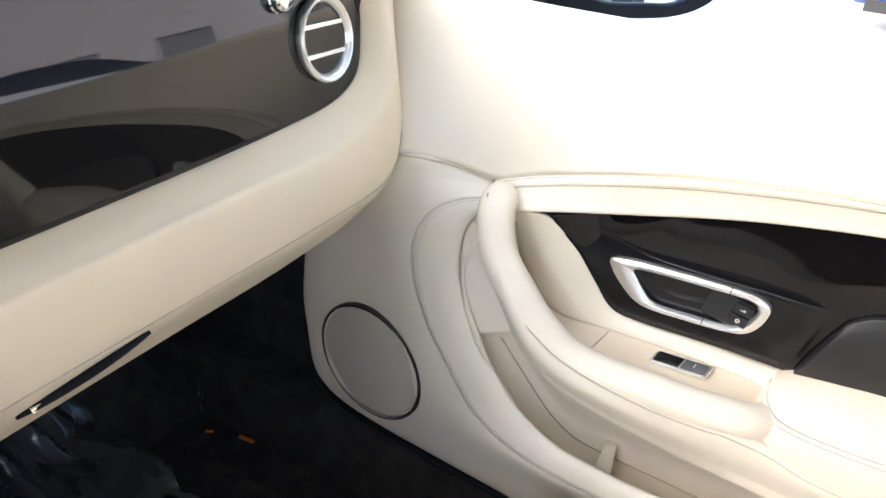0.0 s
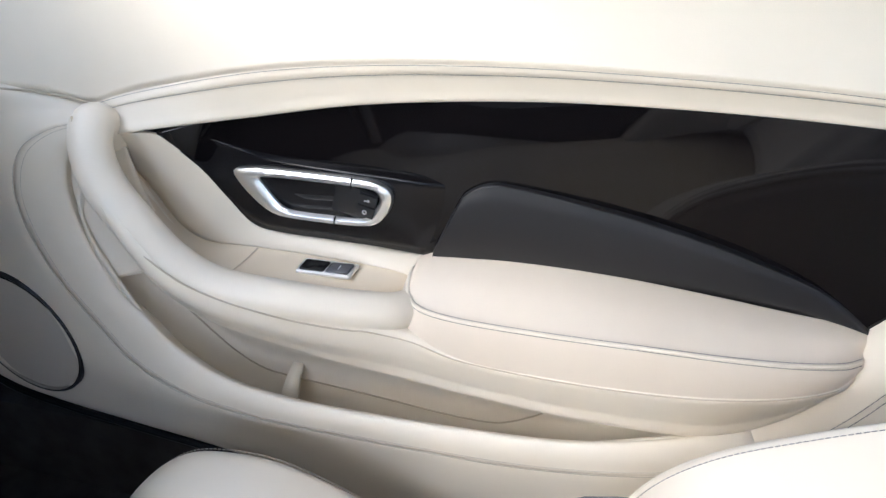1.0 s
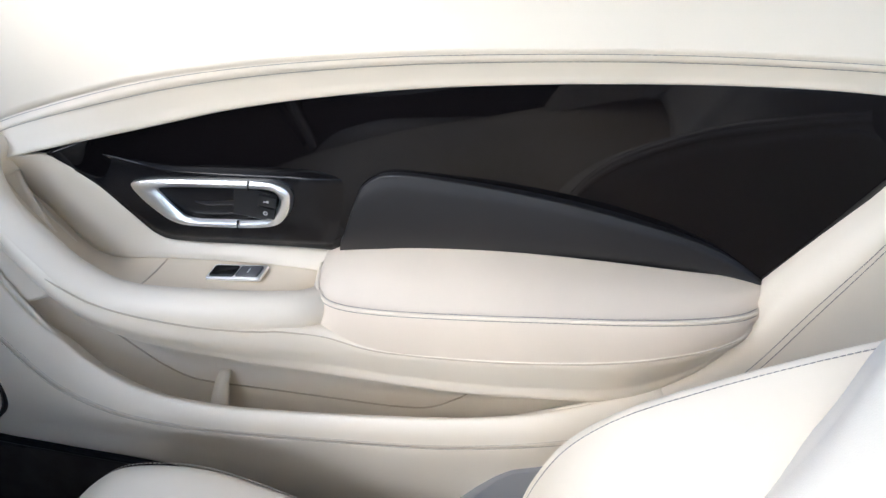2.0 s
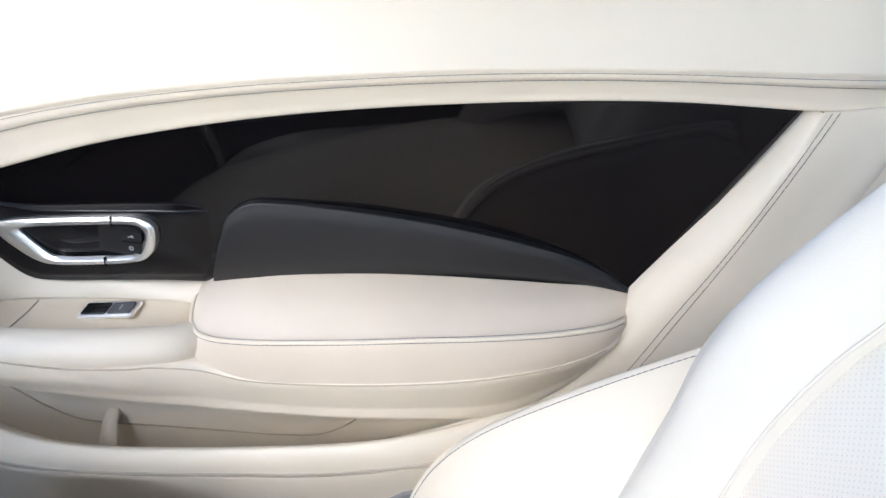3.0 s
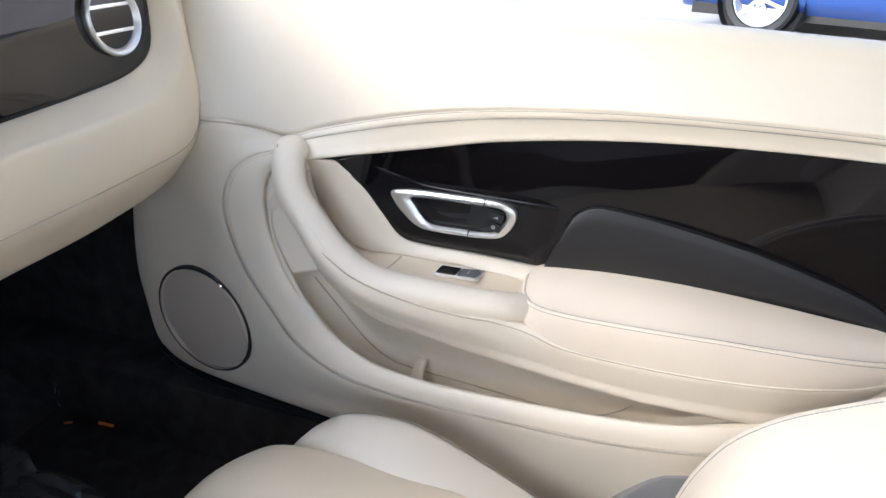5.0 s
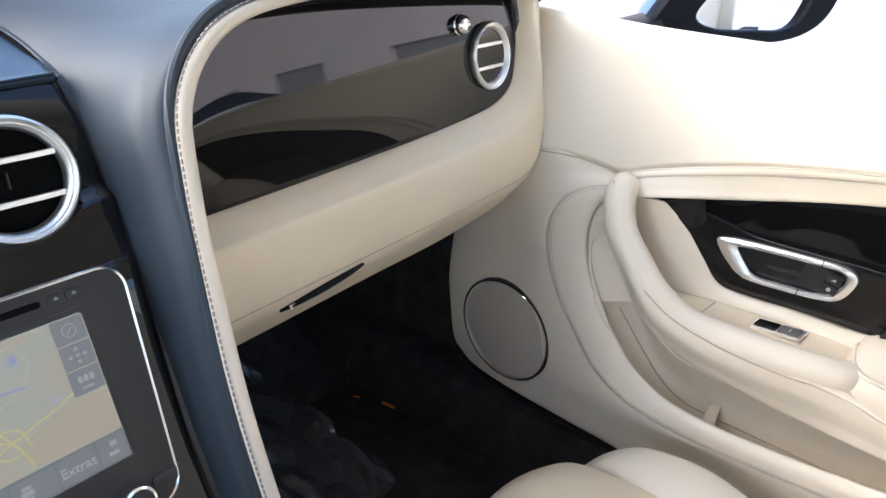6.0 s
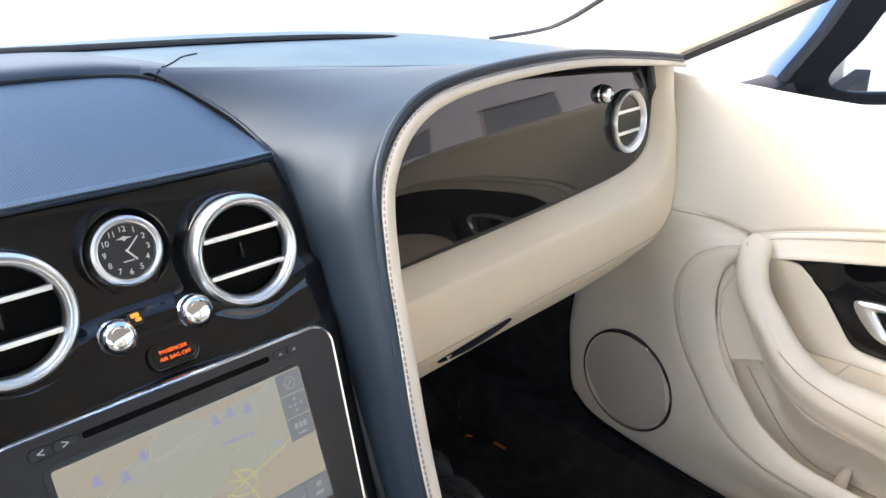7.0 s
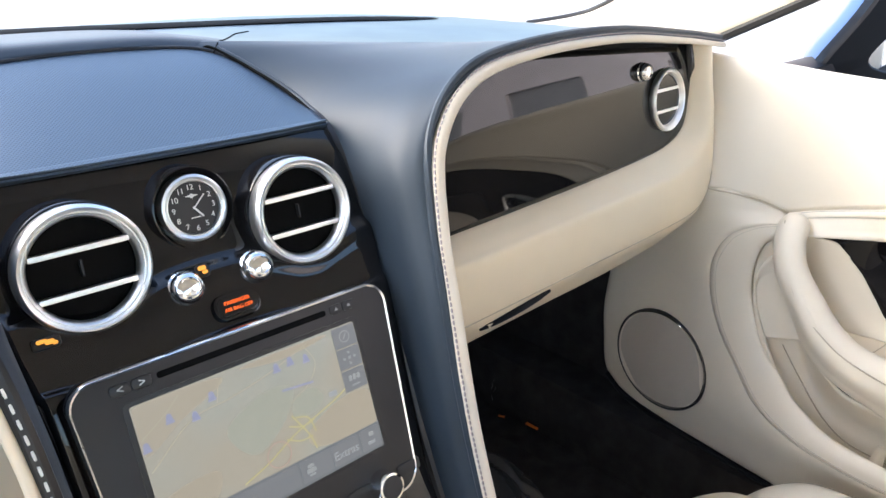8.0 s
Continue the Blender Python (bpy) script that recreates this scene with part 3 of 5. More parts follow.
part("trim_skin", grid_bm(loft([shift(Q_IN, 0.03), Q_IN, blend(Q_IN, Q_OUT, 0.03, -0.004), Q_OUT], 30, 12)), CREAM, quarter, thick=-0.01)

# loudspeaker
near = card.reshape(-1, 3)
near = near[(near[:, 1] - 0.491) ** 2 + (near[:, 2] - 0.272) ** 2 < 0.078 ** 2]
fitted = np.linalg.lstsq(np.column_stack([np.ones(len(near)), near[:, 1:]]), near[:, 0], rcond=None)[0]
sp_m = basis((float(fitted @ (1, 0.4885, 0.274)) - 0.0022, 0.4885, 0.274), (-1, float(fitted[1]), float(fitted[2])))
speaker = part("loudspeaker", spin_bm([(0.0722, -0.012), (0.0712, -0.0010), (0.060, 0.0004), (0.030, 0.0012), (0.001, 0.0014)], sp_m, 64), GRILLE, door, "round beige loudspeaker grille with fine mesh")
part("ring", spin_bm([(0.0762, -0.012), (0.0762, 0.0006), (0.0754, 0.0016), (0.0742, 0.0012), (0.0736, -0.010)], sp_m, 72, close=False), BLACK, speaker, "thin black loudspeaker ring")
part("chrome_ring", spin_bm([(0.0738, -0.010), (0.0736, 0.0014), (0.0728, 0.0018), (0.0720, -0.010)], sp_m, 72, close=False), CHROME, speaker)


# door handle: satin frame, lever in a dark bowl, lock buttons
def outline_ring(outer, inner, nx, mat_name, parent, name, x0, x1):
    bm = bmesh.new()
    a, b = np.array(outer), np.array(inner)
    rows = [np.column_stack([np.full(len(a), x), p]) for x, p in ((x1, a), (x0 + 0.002, a * 0.98 + a.mean(0) * 0.02), (x0, a * 0.65 + b * 0.35), (x0, a * 0.3 + b * 0.7), (x0 + 0.003, b), (x1, b))]
    grid_bm(np.array(rows), wrap=True, bm=bm)
    return part(name, bm, mat_name, parent)


def closed(pts, n):
    p = np.array(pts + pts[:1], float)
    m = len(pts)
    q = np.vstack([p[-2], p, p[1]])
    u = np.linspace(0, m, n, endpoint=False)
    k = u.astype(int)
    f = (u - k)[:, None]
    a, b, c, d = q[k], q[k + 1], q[k + 2], q[(k + 3) % len(q)]
    return 0.5 * (2 * b + (c - a) * f + (2 * a - 5 * b + 4 * c - d) * f ** 2 + (3 * b - a - 3 * c + d) * f ** 3)


H_OUT = [(0.2435, 0.4655), (0.232, 0.469), (0.214, 0.4705), (0.174, 0.471), (0.132, 0.4708), (0.112, 0.4695), (0.100, 0.465), (0.096, 0.456), (0.101, 0.441), (0.111, 0.430), (0.126, 0.426), (0.155, 0.4245), (0.197, 0.425), (0.214, 0.4295), (0.227, 0.440), (0.239, 0.454)]
H_IN = [(0.219, 0.4605), (0.208, 0.4625), (0.196, 0.463), (0.170, 0.4633), (0.135, 0.4632), (0.118, 0.4625), (0.1105, 0.460), (0.108, 0.4535), (0.113, 0.443), (0.121, 0.4345), (0.133, 0.432), (0.156, 0.4315), (0.187, 0.4315), (0.199, 0.4345), (0.207, 0.4425), (0.214, 0.452)]
handle = outline_ring(closed(H_OUT, 96), closed(H_IN, 96), 6, SATIN, door, "handle_frame", 0.692, 0.712)
tagged(handle, "satin metal frame of the door handle")
bowl = bmesh.new()
hin = closed(H_IN, 60)
rows = []
for f, x in ((1.0, 0.6975), (0.97, 0.703), (0.85, 0.709), (0.4, 0.712), (0.02, 0.712)):
    rows.append(np.column_stack([np.full(60, x), hin * f + hin.mean(0) * (1 - f)]))
part("handle_bowl", grid_bm(np.array(rows), wrap=True, bm=bowl), GLOSS, handle, "dark bowl behind the lever")
LEVER = [[(0.700 + dx, y, z + dz) for y, z in ((0.206, 0.455), (0.195, 0.449), (0.178, 0.446), (0.160, 0.447), (0.150, 0.448))] for dx, dz in ((0.008, 0.006), (0.001, 0.0045), (-0.001, 0.0), (0.002, -0.006), (0.010, -0.008))]
part("lever", grid_bm(loft(LEVER, 24, 14)), BLACK, handle, "black lever of the door handle", thick=0.003)
part("lock_panel", box_bm((0.012, 0.038, 0.0285), pose(0.7025, 0.132, 0.4475, 14, 0, 0), 0.002), BLACK, handle)
for dz in (0.0055, -0.0055):
    b = part("lock_button", box_bm((0.004, 0.016, 0.0098), pose(0.6935, 0.1195 - dz * 0.28, 0.4475 + dz, 14, 0, 0), 0.0012), BLACK, handle, "black lock button with a pale pictogram")
    if dz > 0:
        sign = box_bm((0.0004, 0.0036, 0.0009), pose(0.6913, 0.1205 - dz * 0.28, 0.4475 + dz), 0.0)
        sign = box_bm((0.0004, 0.0018, 0.0024), pose(0.6913, 0.1185 - dz * 0.28, 0.4475 + dz), 0.0, bm=sign)
    else:
        sign = spin_bm([(0.0021, 0), (0.0021, 0.0004), (0.0010, 0.0004), (0.0010, 0)], basis((0.6915, 0.1195 - dz * 0.28, 0.4475 + dz), (-1, 0, 0)), 16, close=False)
    part("pictogram", sign, ALLOY, b)
for y, z, lean_by in ((0.132, 0.467, 8), (0.150, 0.4285, 8)):
    part("joint", box_bm((0.0032, 0.0007, 0.0084), pose(0.6930, y, z, lean_by, 0, 0)), DARK_HOLE, handle)

# window switch in the tray
sw, swn = on_grid(tray, 0.157, 0.3805)
sw_m = basis(sw + Vector((-0.0035, 0.001, 0.0)), (-0.28, 0.02, 1), up=(1, 0, 0)) @ pose(0, 0, 0.0004)


def slanted(w, h, r):
    """A rounded rectangle that leans like the switch's ends."""
    return [(x + 0.26 * y, y) for x, y in rounded(w, h, r)]


switch = part("window_switch", plate_bm(slanted(0.052, 0.0175, 0.002), sw_m, 0.003, 0.001), SATIN, door, "chrome framed window switch")
part("rocker", plate_bm(slanted(0.0235, 0.0125, 0.0015), sw_m @ pose(-0.0118, 0, 0.0014), 0.003, 0.001), GLOSS, switch)
part("rocker", plate_bm(slanted(0.0215, 0.0120, 0.0015), sw_m @ pose(0.0122, 0, 0.0018, 0, -4, 0), 0.003, 0.001), GREY_SWITCH, switch, "grey rocker with a pale mark")
part("mark", box_bm((0.0011, 0.0050, 0.0004), sw_m @ pose(0.0122, 0, 0.0050, 0, -4, -14)), ALLOY, switch)
part("tray_joint", tube_bm([on_grid(tray, 0.233, 0.3845)[0] + Vector((0, 0, 0.0005)), on_grid(tray, 0.237, 0.381)[0] + Vector((0, 0, 0.0005)), on_grid(tray, 0.243, 0.3795)[0] + Vector((0, 0, 0.0005))], 0.0007, 6), SEAM, door)

# ---------------------------------------------------------------- dashboard
dash = thing("dashboard", "navy and cream leather dashboard with black gloss fascia and round vents", "dashboard")


def mirrored(curve):
    return [(-x, y, z) for x, y, z in curve]


# centre fascia
FASCIA = [(0.300, 0.22), (0.330, 0.33), (0.378, 0.415), (0.404, 0.49), (0.432, 0.572), (0.4435, 0.585), (0.4545, 0.603), (0.4615, 0.6165), (0.4745, 0.6235), (0.486, 0.642), (0.500, 0.662), (0.5185, 0.6865)]
HALF = (0.125, 0.122, 0.119, 0.118, 0.121, 0.123, 0.126, 0.1275, 0.1285, 0.130, 0.131, 0.126)
SCALLOP = (0, 0, 0, 0, 0.25, 0.6, 1, 1, 1, 0.35, 0, 0)


def fascia_column(f):
    """One upright line of the fascia; its step dips round the vents."""
    col = []
    for (y, z), w, k in zip(FASCIA, HALF, SCALLOP):
        dip = 0.011 * k * math.exp(-((abs(w * f) - 0.074) / 0.030) ** 2)
        col.append((w * f, y - 0.30 * dip, z - dip))
    return col


fascia = loft([fascia_column(f) for f in np.linspace(-1, 1, 17)], 90, 64)
part("fascia", grid_bm(fascia), GLOSS, dash, "black gloss centre fascia", thick=0.006)

# navy column and shoulder beside the fascia
COL_IN = [(0.080, 0.645, 0.743), (0.097, 0.628, 0.736), (0.114, 0.606, 0.722), (0.130, 0.570, 0.703), (0.134, 0.522, 0.682), (0.133, 0.494, 0.647), (0.129, 0.470, 0.607), (0.123, 0.430, 0.54), (0.121, 0.395, 0.46), (0.125, 0.345, 0.33), (0.127, 0.31, 0.22)]
TRIM = [(0.690, 0.482, 0.710), (0.560, 0.461, 0.726), (0.400, 0.437, 0.741), (0.268, 0.430, 0.739), (0.196, 0.428, 0.724), (0.158, 0.422, 0.684), (0.146, 0.407, 0.626), (0.139, 0.386, 0.567), (0.136, 0.362, 0.48), (0.142, 0.325, 0.34), (0.146, 0.30, 0.22)]
BULGE = [(0, 0, -0.002), (0, 0, 0.001), (0, -0.004, 0.003), (0.002, -0.010, 0.005), (-0.004, -0.012, 0.004), (-0.010, -0.010, 0.004), (-0.008, -0.010, 0), (-0.006, -0.008, 0), (-0.005, -0.006, 0), (-0.004, -0.005, 0), (-0.004, -0.005, 0)]
MID = [tuple(c + d for c, d in zip(p, b)) for p, b in zip(blend(COL_IN, TRIM, 0.5), BULGE)]
MID2 = [tuple(c + d * 0.75 for c, d in zip(p, b)) for p, b in zip(blend(COL_IN, TRIM, 0.8), BULGE)]
for side in (1, -1):
    flip = (lambda c: c) if side == 1 else mirrored
    shoulder = loft([flip(shift(COL_IN, 0, 0.012, -0.012)), flip(COL_IN), flip(MID), flip(MID2), flip(shift(TRIM, 0, 0.0, 0.004))], 110, 30)
    part("shoulder", grid_bm(shoulder), NAVY, dash, "navy leather shoulder and column", thick=-0.004 * side)
    part("gap_edge", tube_bm(spline(flip(shift(COL_IN, 0.001, 0.002, -0.002)), 90), np.interp(np.linspace(0, 1, 90), [0, 0.28, 0.4, 1], [0.0024, 0.0026, 0.0060, 0.0062]), 8), BLACK, dash)
    roll = np.interp(np.linspace(0, 1, 110), [0, 0.3, 0.55, 1], [0.0030, 0.0041, 0.0064, 0.0072])
    path = spline(flip(shift(TRIM, 0.004, -0.001, -0.004)), 110)
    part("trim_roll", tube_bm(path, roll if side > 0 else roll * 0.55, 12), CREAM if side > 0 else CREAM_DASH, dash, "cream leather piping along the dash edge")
    part("stitching", stitches(spline(flip(shift(TRIM, -0.0016, -0.0052, 0.0018)), 300), 0.0030 if side > 0 else 0.0055, 0.0016 if side > 0 else 0.0030, 0.0008 if side > 0 else 0.0010), MAUVE_THREAD if side > 0 else WHITE_THREAD, dash, "contrast stitching")
    part("trim_edge", tube_bm(spline(flip(shift(TRIM, -0.002, 0.002, 0.0055)), 110), 0.0032 if side > 0 else 0.0052, 8), NAVY if side > 0 else BLACK, dash)

# perforated pad over the fascia, the ridge behind it and the deck
PAD_F = [(x, 0.518, 0.688) for x in (-0.128, -0.08, -0.03, 0.03, 0.08, 0.128)]
PAD_M = [(-0.134, 0.572, 0.702), (-0.085, 0.588, 0.720), (-0.03, 0.592, 0.724), (0.03, 0.592, 0.724), (0.085, 0.588, 0.720), (0.134, 0.572, 0.702)]
PAD_R = [(-0.115, 0.606, 0.722), (-0.085, 0.630, 0.737), (-0.03, 0.637, 0.741), (0.03, 0.637, 0.741), (0.085, 0.630, 0.737), (0.115, 0.606, 0.722)]
perforated = material("perforated_navy_leather", (0.030, 0.058, 0.115), rough=0.36, spec=1.0, mottle=0.06, mottle_scale=12)
nt = perforated.node_tree
shader = nt.nodes["Principled BSDF"]
uv = nt.nodes.new("ShaderNodeTexCoord")
vor = nt.nodes.new("ShaderNodeTexVoronoi")
flatten = nt.nodes.new("ShaderNodeVectorMath")
flatten.operation = "MULTIPLY"
flatten.inputs[1].default_value = (1, 1.12, 0)
nt.links.new(uv.outputs["Object"], flatten.inputs[0])
turned = nt.nodes.new("ShaderNodeVectorRotate")
turned.rotation_type = "Z_AXIS"
turned.inputs["Angle"].default_value = radians(45)
nt.links.new(flatten.outputs["Vector"], turned.inputs["Vector"])
vor.inputs["Scale"].default_value, vor.inputs["Randomness"].default_value = 520, 0.0
nt.links.new(turned.outputs["Vector"], vor.inputs["Vector"])
cut = nt.nodes.new("ShaderNodeMapRange")
cut.inputs["From Min"].default_value, cut.inputs["From Max"].default_value = 0.22, 0.34
nt.links.new(vor.outputs["Distance"], cut.inputs["Value"])
relief = nt.nodes.new("ShaderNodeBump")
relief.inputs["Strength"].default_value, relief.inputs["Distance"].default_value = 0.35, 0.0004
nt.links.new(cut.outputs["Result"], relief.inputs["Height"])
nt.links.new(relief.outputs["Normal"], shader.inputs["Normal"])
dots = nt.nodes.new("ShaderNodeMix")
dots.data_type = "RGBA"
nt.links.new(cut.outputs["Result"], dots.inputs["Factor"])
# base blue lifted above the other navy to carry the sky sheen
dots.inputs["A"].default_value, dots.inputs["B"].default_value = (0.029, 0.046, 0.070, 1), (0.078, 0.119, 0.172, 1)
nt.links.new(dots.outputs["Result"], shader.inputs["Base Color"])
part("centre_pad", grid_bm(loft([shift(PAD_F, 0, -0.0004, -0.0012), PAD_F, PAD_M, PAD_R], 60, 24)), perforated, dash, "perforated navy leather pad", thick=-0.003)
part("pad_piping", tube_bm(spline(shift(PAD_F, 0, -0.0008, -0.0026), 40), 0.0031, 10), NAVY, dash)
part("pad_groove", tube_bm(spline(PAD_R + [(0.130, 0.575, 0.7015), (0.130, 0.545, 0.686)], 60), 0.0022, 8), BLACK, dash)
part("pad_groove", tube_bm(spline([(0.088, 0.632, 0.7385)] + shift(COL_IN[1:5], -0.0026, -0.001, 0.0016), 50), 0.0013, 8), DARK_HOLE, dash)
part("pad_piping", tube_bm(spline(shift(COL_IN[1:5], 0.0008, 0, 0.0018), 50), 0.0020, 10), NAVY, dash)
RIDGE = [[(x, y, z - 0.004 * (x / 0.3) ** 2 - 0.0125 * (max(0, x - 0.03) / 0.12) ** 1.5 * (0.94 - y) / 0.24) for x in (-0.30, -0.2, -0.1, 0.0, 0.05, 0.09, 0.15)] for y, z in ((0.630, 0.734), (0.636, 0.744), (0.648, 0.7500), (0.69, 0.7495), (0.80, 0.743), (0.94, 0.738))]
RIDGE[0] = [(-0.30, 0.63, 0.73), (-0.2, 0.632, 0.733), (-0.085, 0.632, 0.737), (0.0, 0.640, 0.741), (0.05, 0.637, 0.7375), (0.088, 0.628, 0.731), (0.15, 0.620, 0.712)]
part("ridge", grid_bm(loft(RIDGE, 40, 24)), NAVY, dash, "navy leather ridge under the windscreen", thick=-0.004)
DECK_MID = [(0.085, 0.78, 0.739), (0.22, 0.75, 0.735), (0.36, 0.72, 0.731), (0.50, 0.70, 0.727), (0.62, 0.68, 0.721), (0.72, 0.66, 0.711)]
DECK_FAR = [(0.09, 0.945, 0.738), (0.24, 0.940, 0.738), (0.40, 0.925, 0.735), (0.54, 0.90, 0.728), (0.66, 0.86, 0.718), (0.74, 0.80, 0.706)]
shoulder_line = [tuple(p) for p in loft([COL_IN[:1] * 2, MID[:1] * 2, MID2[:1] * 2, shift(TRIM, 0, 0, 0.004)[:1] * 2], 2, 6)[:, 0]]
for side in (1, -1):
    flip = (lambda c: c) if side == 1 else mirrored
    part("deck", grid_bm(loft([flip(shoulder_line), flip(DECK_MID), flip(DECK_FAR)], 50, 24)), NAVY_TOP, dash, "navy leather dash top", thick=-0.004 * side)
part("ridge_seam", tube_bm(spline([(0.0925, 0.6235, 0.7345), (0.0965, 0.6265, 0.7375), (0.1005, 0.632, 0.7397), (0.108, 0.642, 0.7413), (0.118, 0.655, 0.7404), (0.131, 0.675, 0.7391), (0.146, 0.698, 0.7379), (0.160, 0.720, 0.7370), (0.175, 0.740, 0.7364), (0.198, 0.758, 0.7359)], 80), 0.0008, 6), DARK_HOLE, dash)
ridge_grid = loft(RIDGE, 40, 24)
deck_grid = loft([shoulder_line, DECK_MID, DECK_FAR], 50, 24)


def on_deck(x, y, lift):
    """A place on top of the dash at (x, y)."""
    z = -1.0
    for g, u in ((ridge_grid, x), (deck_grid, abs(x))):
        d = (g[:, :, 0] - u) ** 2 + (g[:, :, 1] - y) ** 2
        if d.min() < 0.0009:
            z = max(z, float(g[:, :, 2].flat[d.argmin()]))
    return (x, y, z + lift)


def smooth_line(pts, n):
    """The even line through places whose heights are averaged along it."""
    p = np.array(pts)
    p[1:-1, 2] = (p[:-2, 2] + p[1:-1, 2] + p[2:, 2]) / 3
    return spline([tuple(v) for v in p], n)


for name, ends in (("demister_slot", [(-0.52 + 1.04 * u, 0.865 - 0.20 * (u - 0.5) ** 2) for u in np.linspace(0, 1, 27)]),):
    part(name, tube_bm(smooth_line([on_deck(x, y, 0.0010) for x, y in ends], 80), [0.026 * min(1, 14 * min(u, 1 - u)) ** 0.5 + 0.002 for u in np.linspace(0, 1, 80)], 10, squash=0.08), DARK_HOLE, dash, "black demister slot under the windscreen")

# passenger side: gloss panel and cream lower dash
G_RIM = [(0.12, 0.477, 0.572), (0.25, 0.4775, 0.577), (0.40, 0.478, 0.583), (0.52, 0.479, 0.590), (0.585, 0.480, 0.598), (0.620, 0.4825, 0.615), (0.632, 0.4865, 0.645), (0.630, 0.491, 0.675), (0.625, 0.496, 0.712)]
C_MID = [(0.12, 0.452, 0.545), (0.25, 0.450, 0.550), (0.40, 0.449, 0.556), (0.53, 0.449, 0.560), (0.602, 0.451, 0.567), (0.642, 0.456, 0.590), (0.654, 0.462, 0.630), (0.653, 0.468, 0.665), (0.648, 0.474, 0.712)]
C_LOW = [(0.12, 0.458, 0.490), (0.25, 0.457, 0.494), (0.40, 0.456, 0.500), (0.54, 0.452, 0.508), (0.625, 0.450, 0.520), (0.655, 0.455, 0.560), (0.667, 0.468, 0.610), (0.668, 0.476, 0.660), (0.660, 0.482, 0.712)]
C_BOT = [(0.12, 0.512, 0.428), (0.25, 0.514, 0.431), (0.40, 0.516, 0.435), (0.54, 0.512, 0.443), (0.64, 0.500, 0.470), (0.690, 0.500, 0.530), (0.692, 0.50, 0.60), (0.692, 0.50, 0.66), (0.685, 0.50, 0.712)]
G_RIM_L = [(0.150, 0.479, 0.573)] + G_RIM[1:]
G_HEAD = list(zip([0.165] + [p[0] for p in G_RIM[1:]], (0.489, 0.497, 0.499, 0.498, 0.497, 0.497, 0.497, 0.496, 0.496), (0.660, 0.722, 0.733, 0.728, 0.722, 0.718, 0.716, 0.715, 0.714)))
pgl = loft([G_HEAD, blend(G_HEAD, G_RIM_L, 0.25, 0, -0.0032), blend(G_HEAD, G_RIM_L, 0.5, 0, -0.0042), blend(G_HEAD, G_RIM_L, 0.75, 0, -0.0030), G_RIM_L], 60, 32)
part("gloss_panel", grid_bm(pgl), GLOSS, dash, "black gloss panel before the passenger", thick=0.005)
lower = loft([shift(G_RIM, 0, 0.004), shift(G_RIM, 0, -0.003, -0.001), blend(G_RIM, C_MID, 0.5, 0, -0.007), C_MID, C_LOW, blend(C_LOW, C_BOT, 0.6, 0, -0.006), C_BOT, shift(C_BOT, 0, 0.04, 0.01)], 80, 44)
part("panel_back", box_bm((0.12, 0.004, 0.134), pose(0.605, 0.508, 0.646)), MIRROR_BLACK, dash)
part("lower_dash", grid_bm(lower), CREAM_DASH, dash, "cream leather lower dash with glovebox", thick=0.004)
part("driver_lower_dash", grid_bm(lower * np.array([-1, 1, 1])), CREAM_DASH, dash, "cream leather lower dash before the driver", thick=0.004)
part("lid_seam", tube_bm(lifted(lower, 24.8, 0.0000)[4:50], 0.0008, 6), SEAM, dash, "seam along the glovebox lid")
part("end_gap", tube_bm(spline(shift(C_BOT[5:], -0.001, -0.003), 40), 0.0022, 8), GAP, dash, "dark joint between dash and door")
slot = []
for u in np.linspace(0, 1, 16):
    x, z = 0.257 + 0.094 * u, 0.474 + 0.0145 * u
    d = (lower[:, :, 0] - x) ** 2 + (lower[:, :, 2] - z) ** 2 + 10 * (lower[:, :, 1] > 0.52)
    i, j = np.unravel_index(d.argmin(), d.shape)
    slot.append((x, float(lower[i, j, 1]) - 0.001, z))
slot = np.array(slot)
slot[:, 1] = np.polyval(np.polyfit(slot[:, 0], slot[:, 1], 2), slot[:, 0])
part("glovebox_handle", tube_bm(slot, [0.0012 + 0.0048 * math.sin(math.pi * min(1, max(0, u))) ** 0.6 for u in np.linspace(0.02, 0.98, 16)], 12, squash=0.6), MIRROR_BLACK, dash, "black recessed glovebox handle")


part("handle_tab", box_bm((0.010, 0.003, 0.004), pose(float(slot[2, 0]), float(slot[2, 1]) - 0.002, float(slot[2, 2]), 0, -8, 0), 0.001), CHROME, dash, "small bright tab of the glovebox handle")


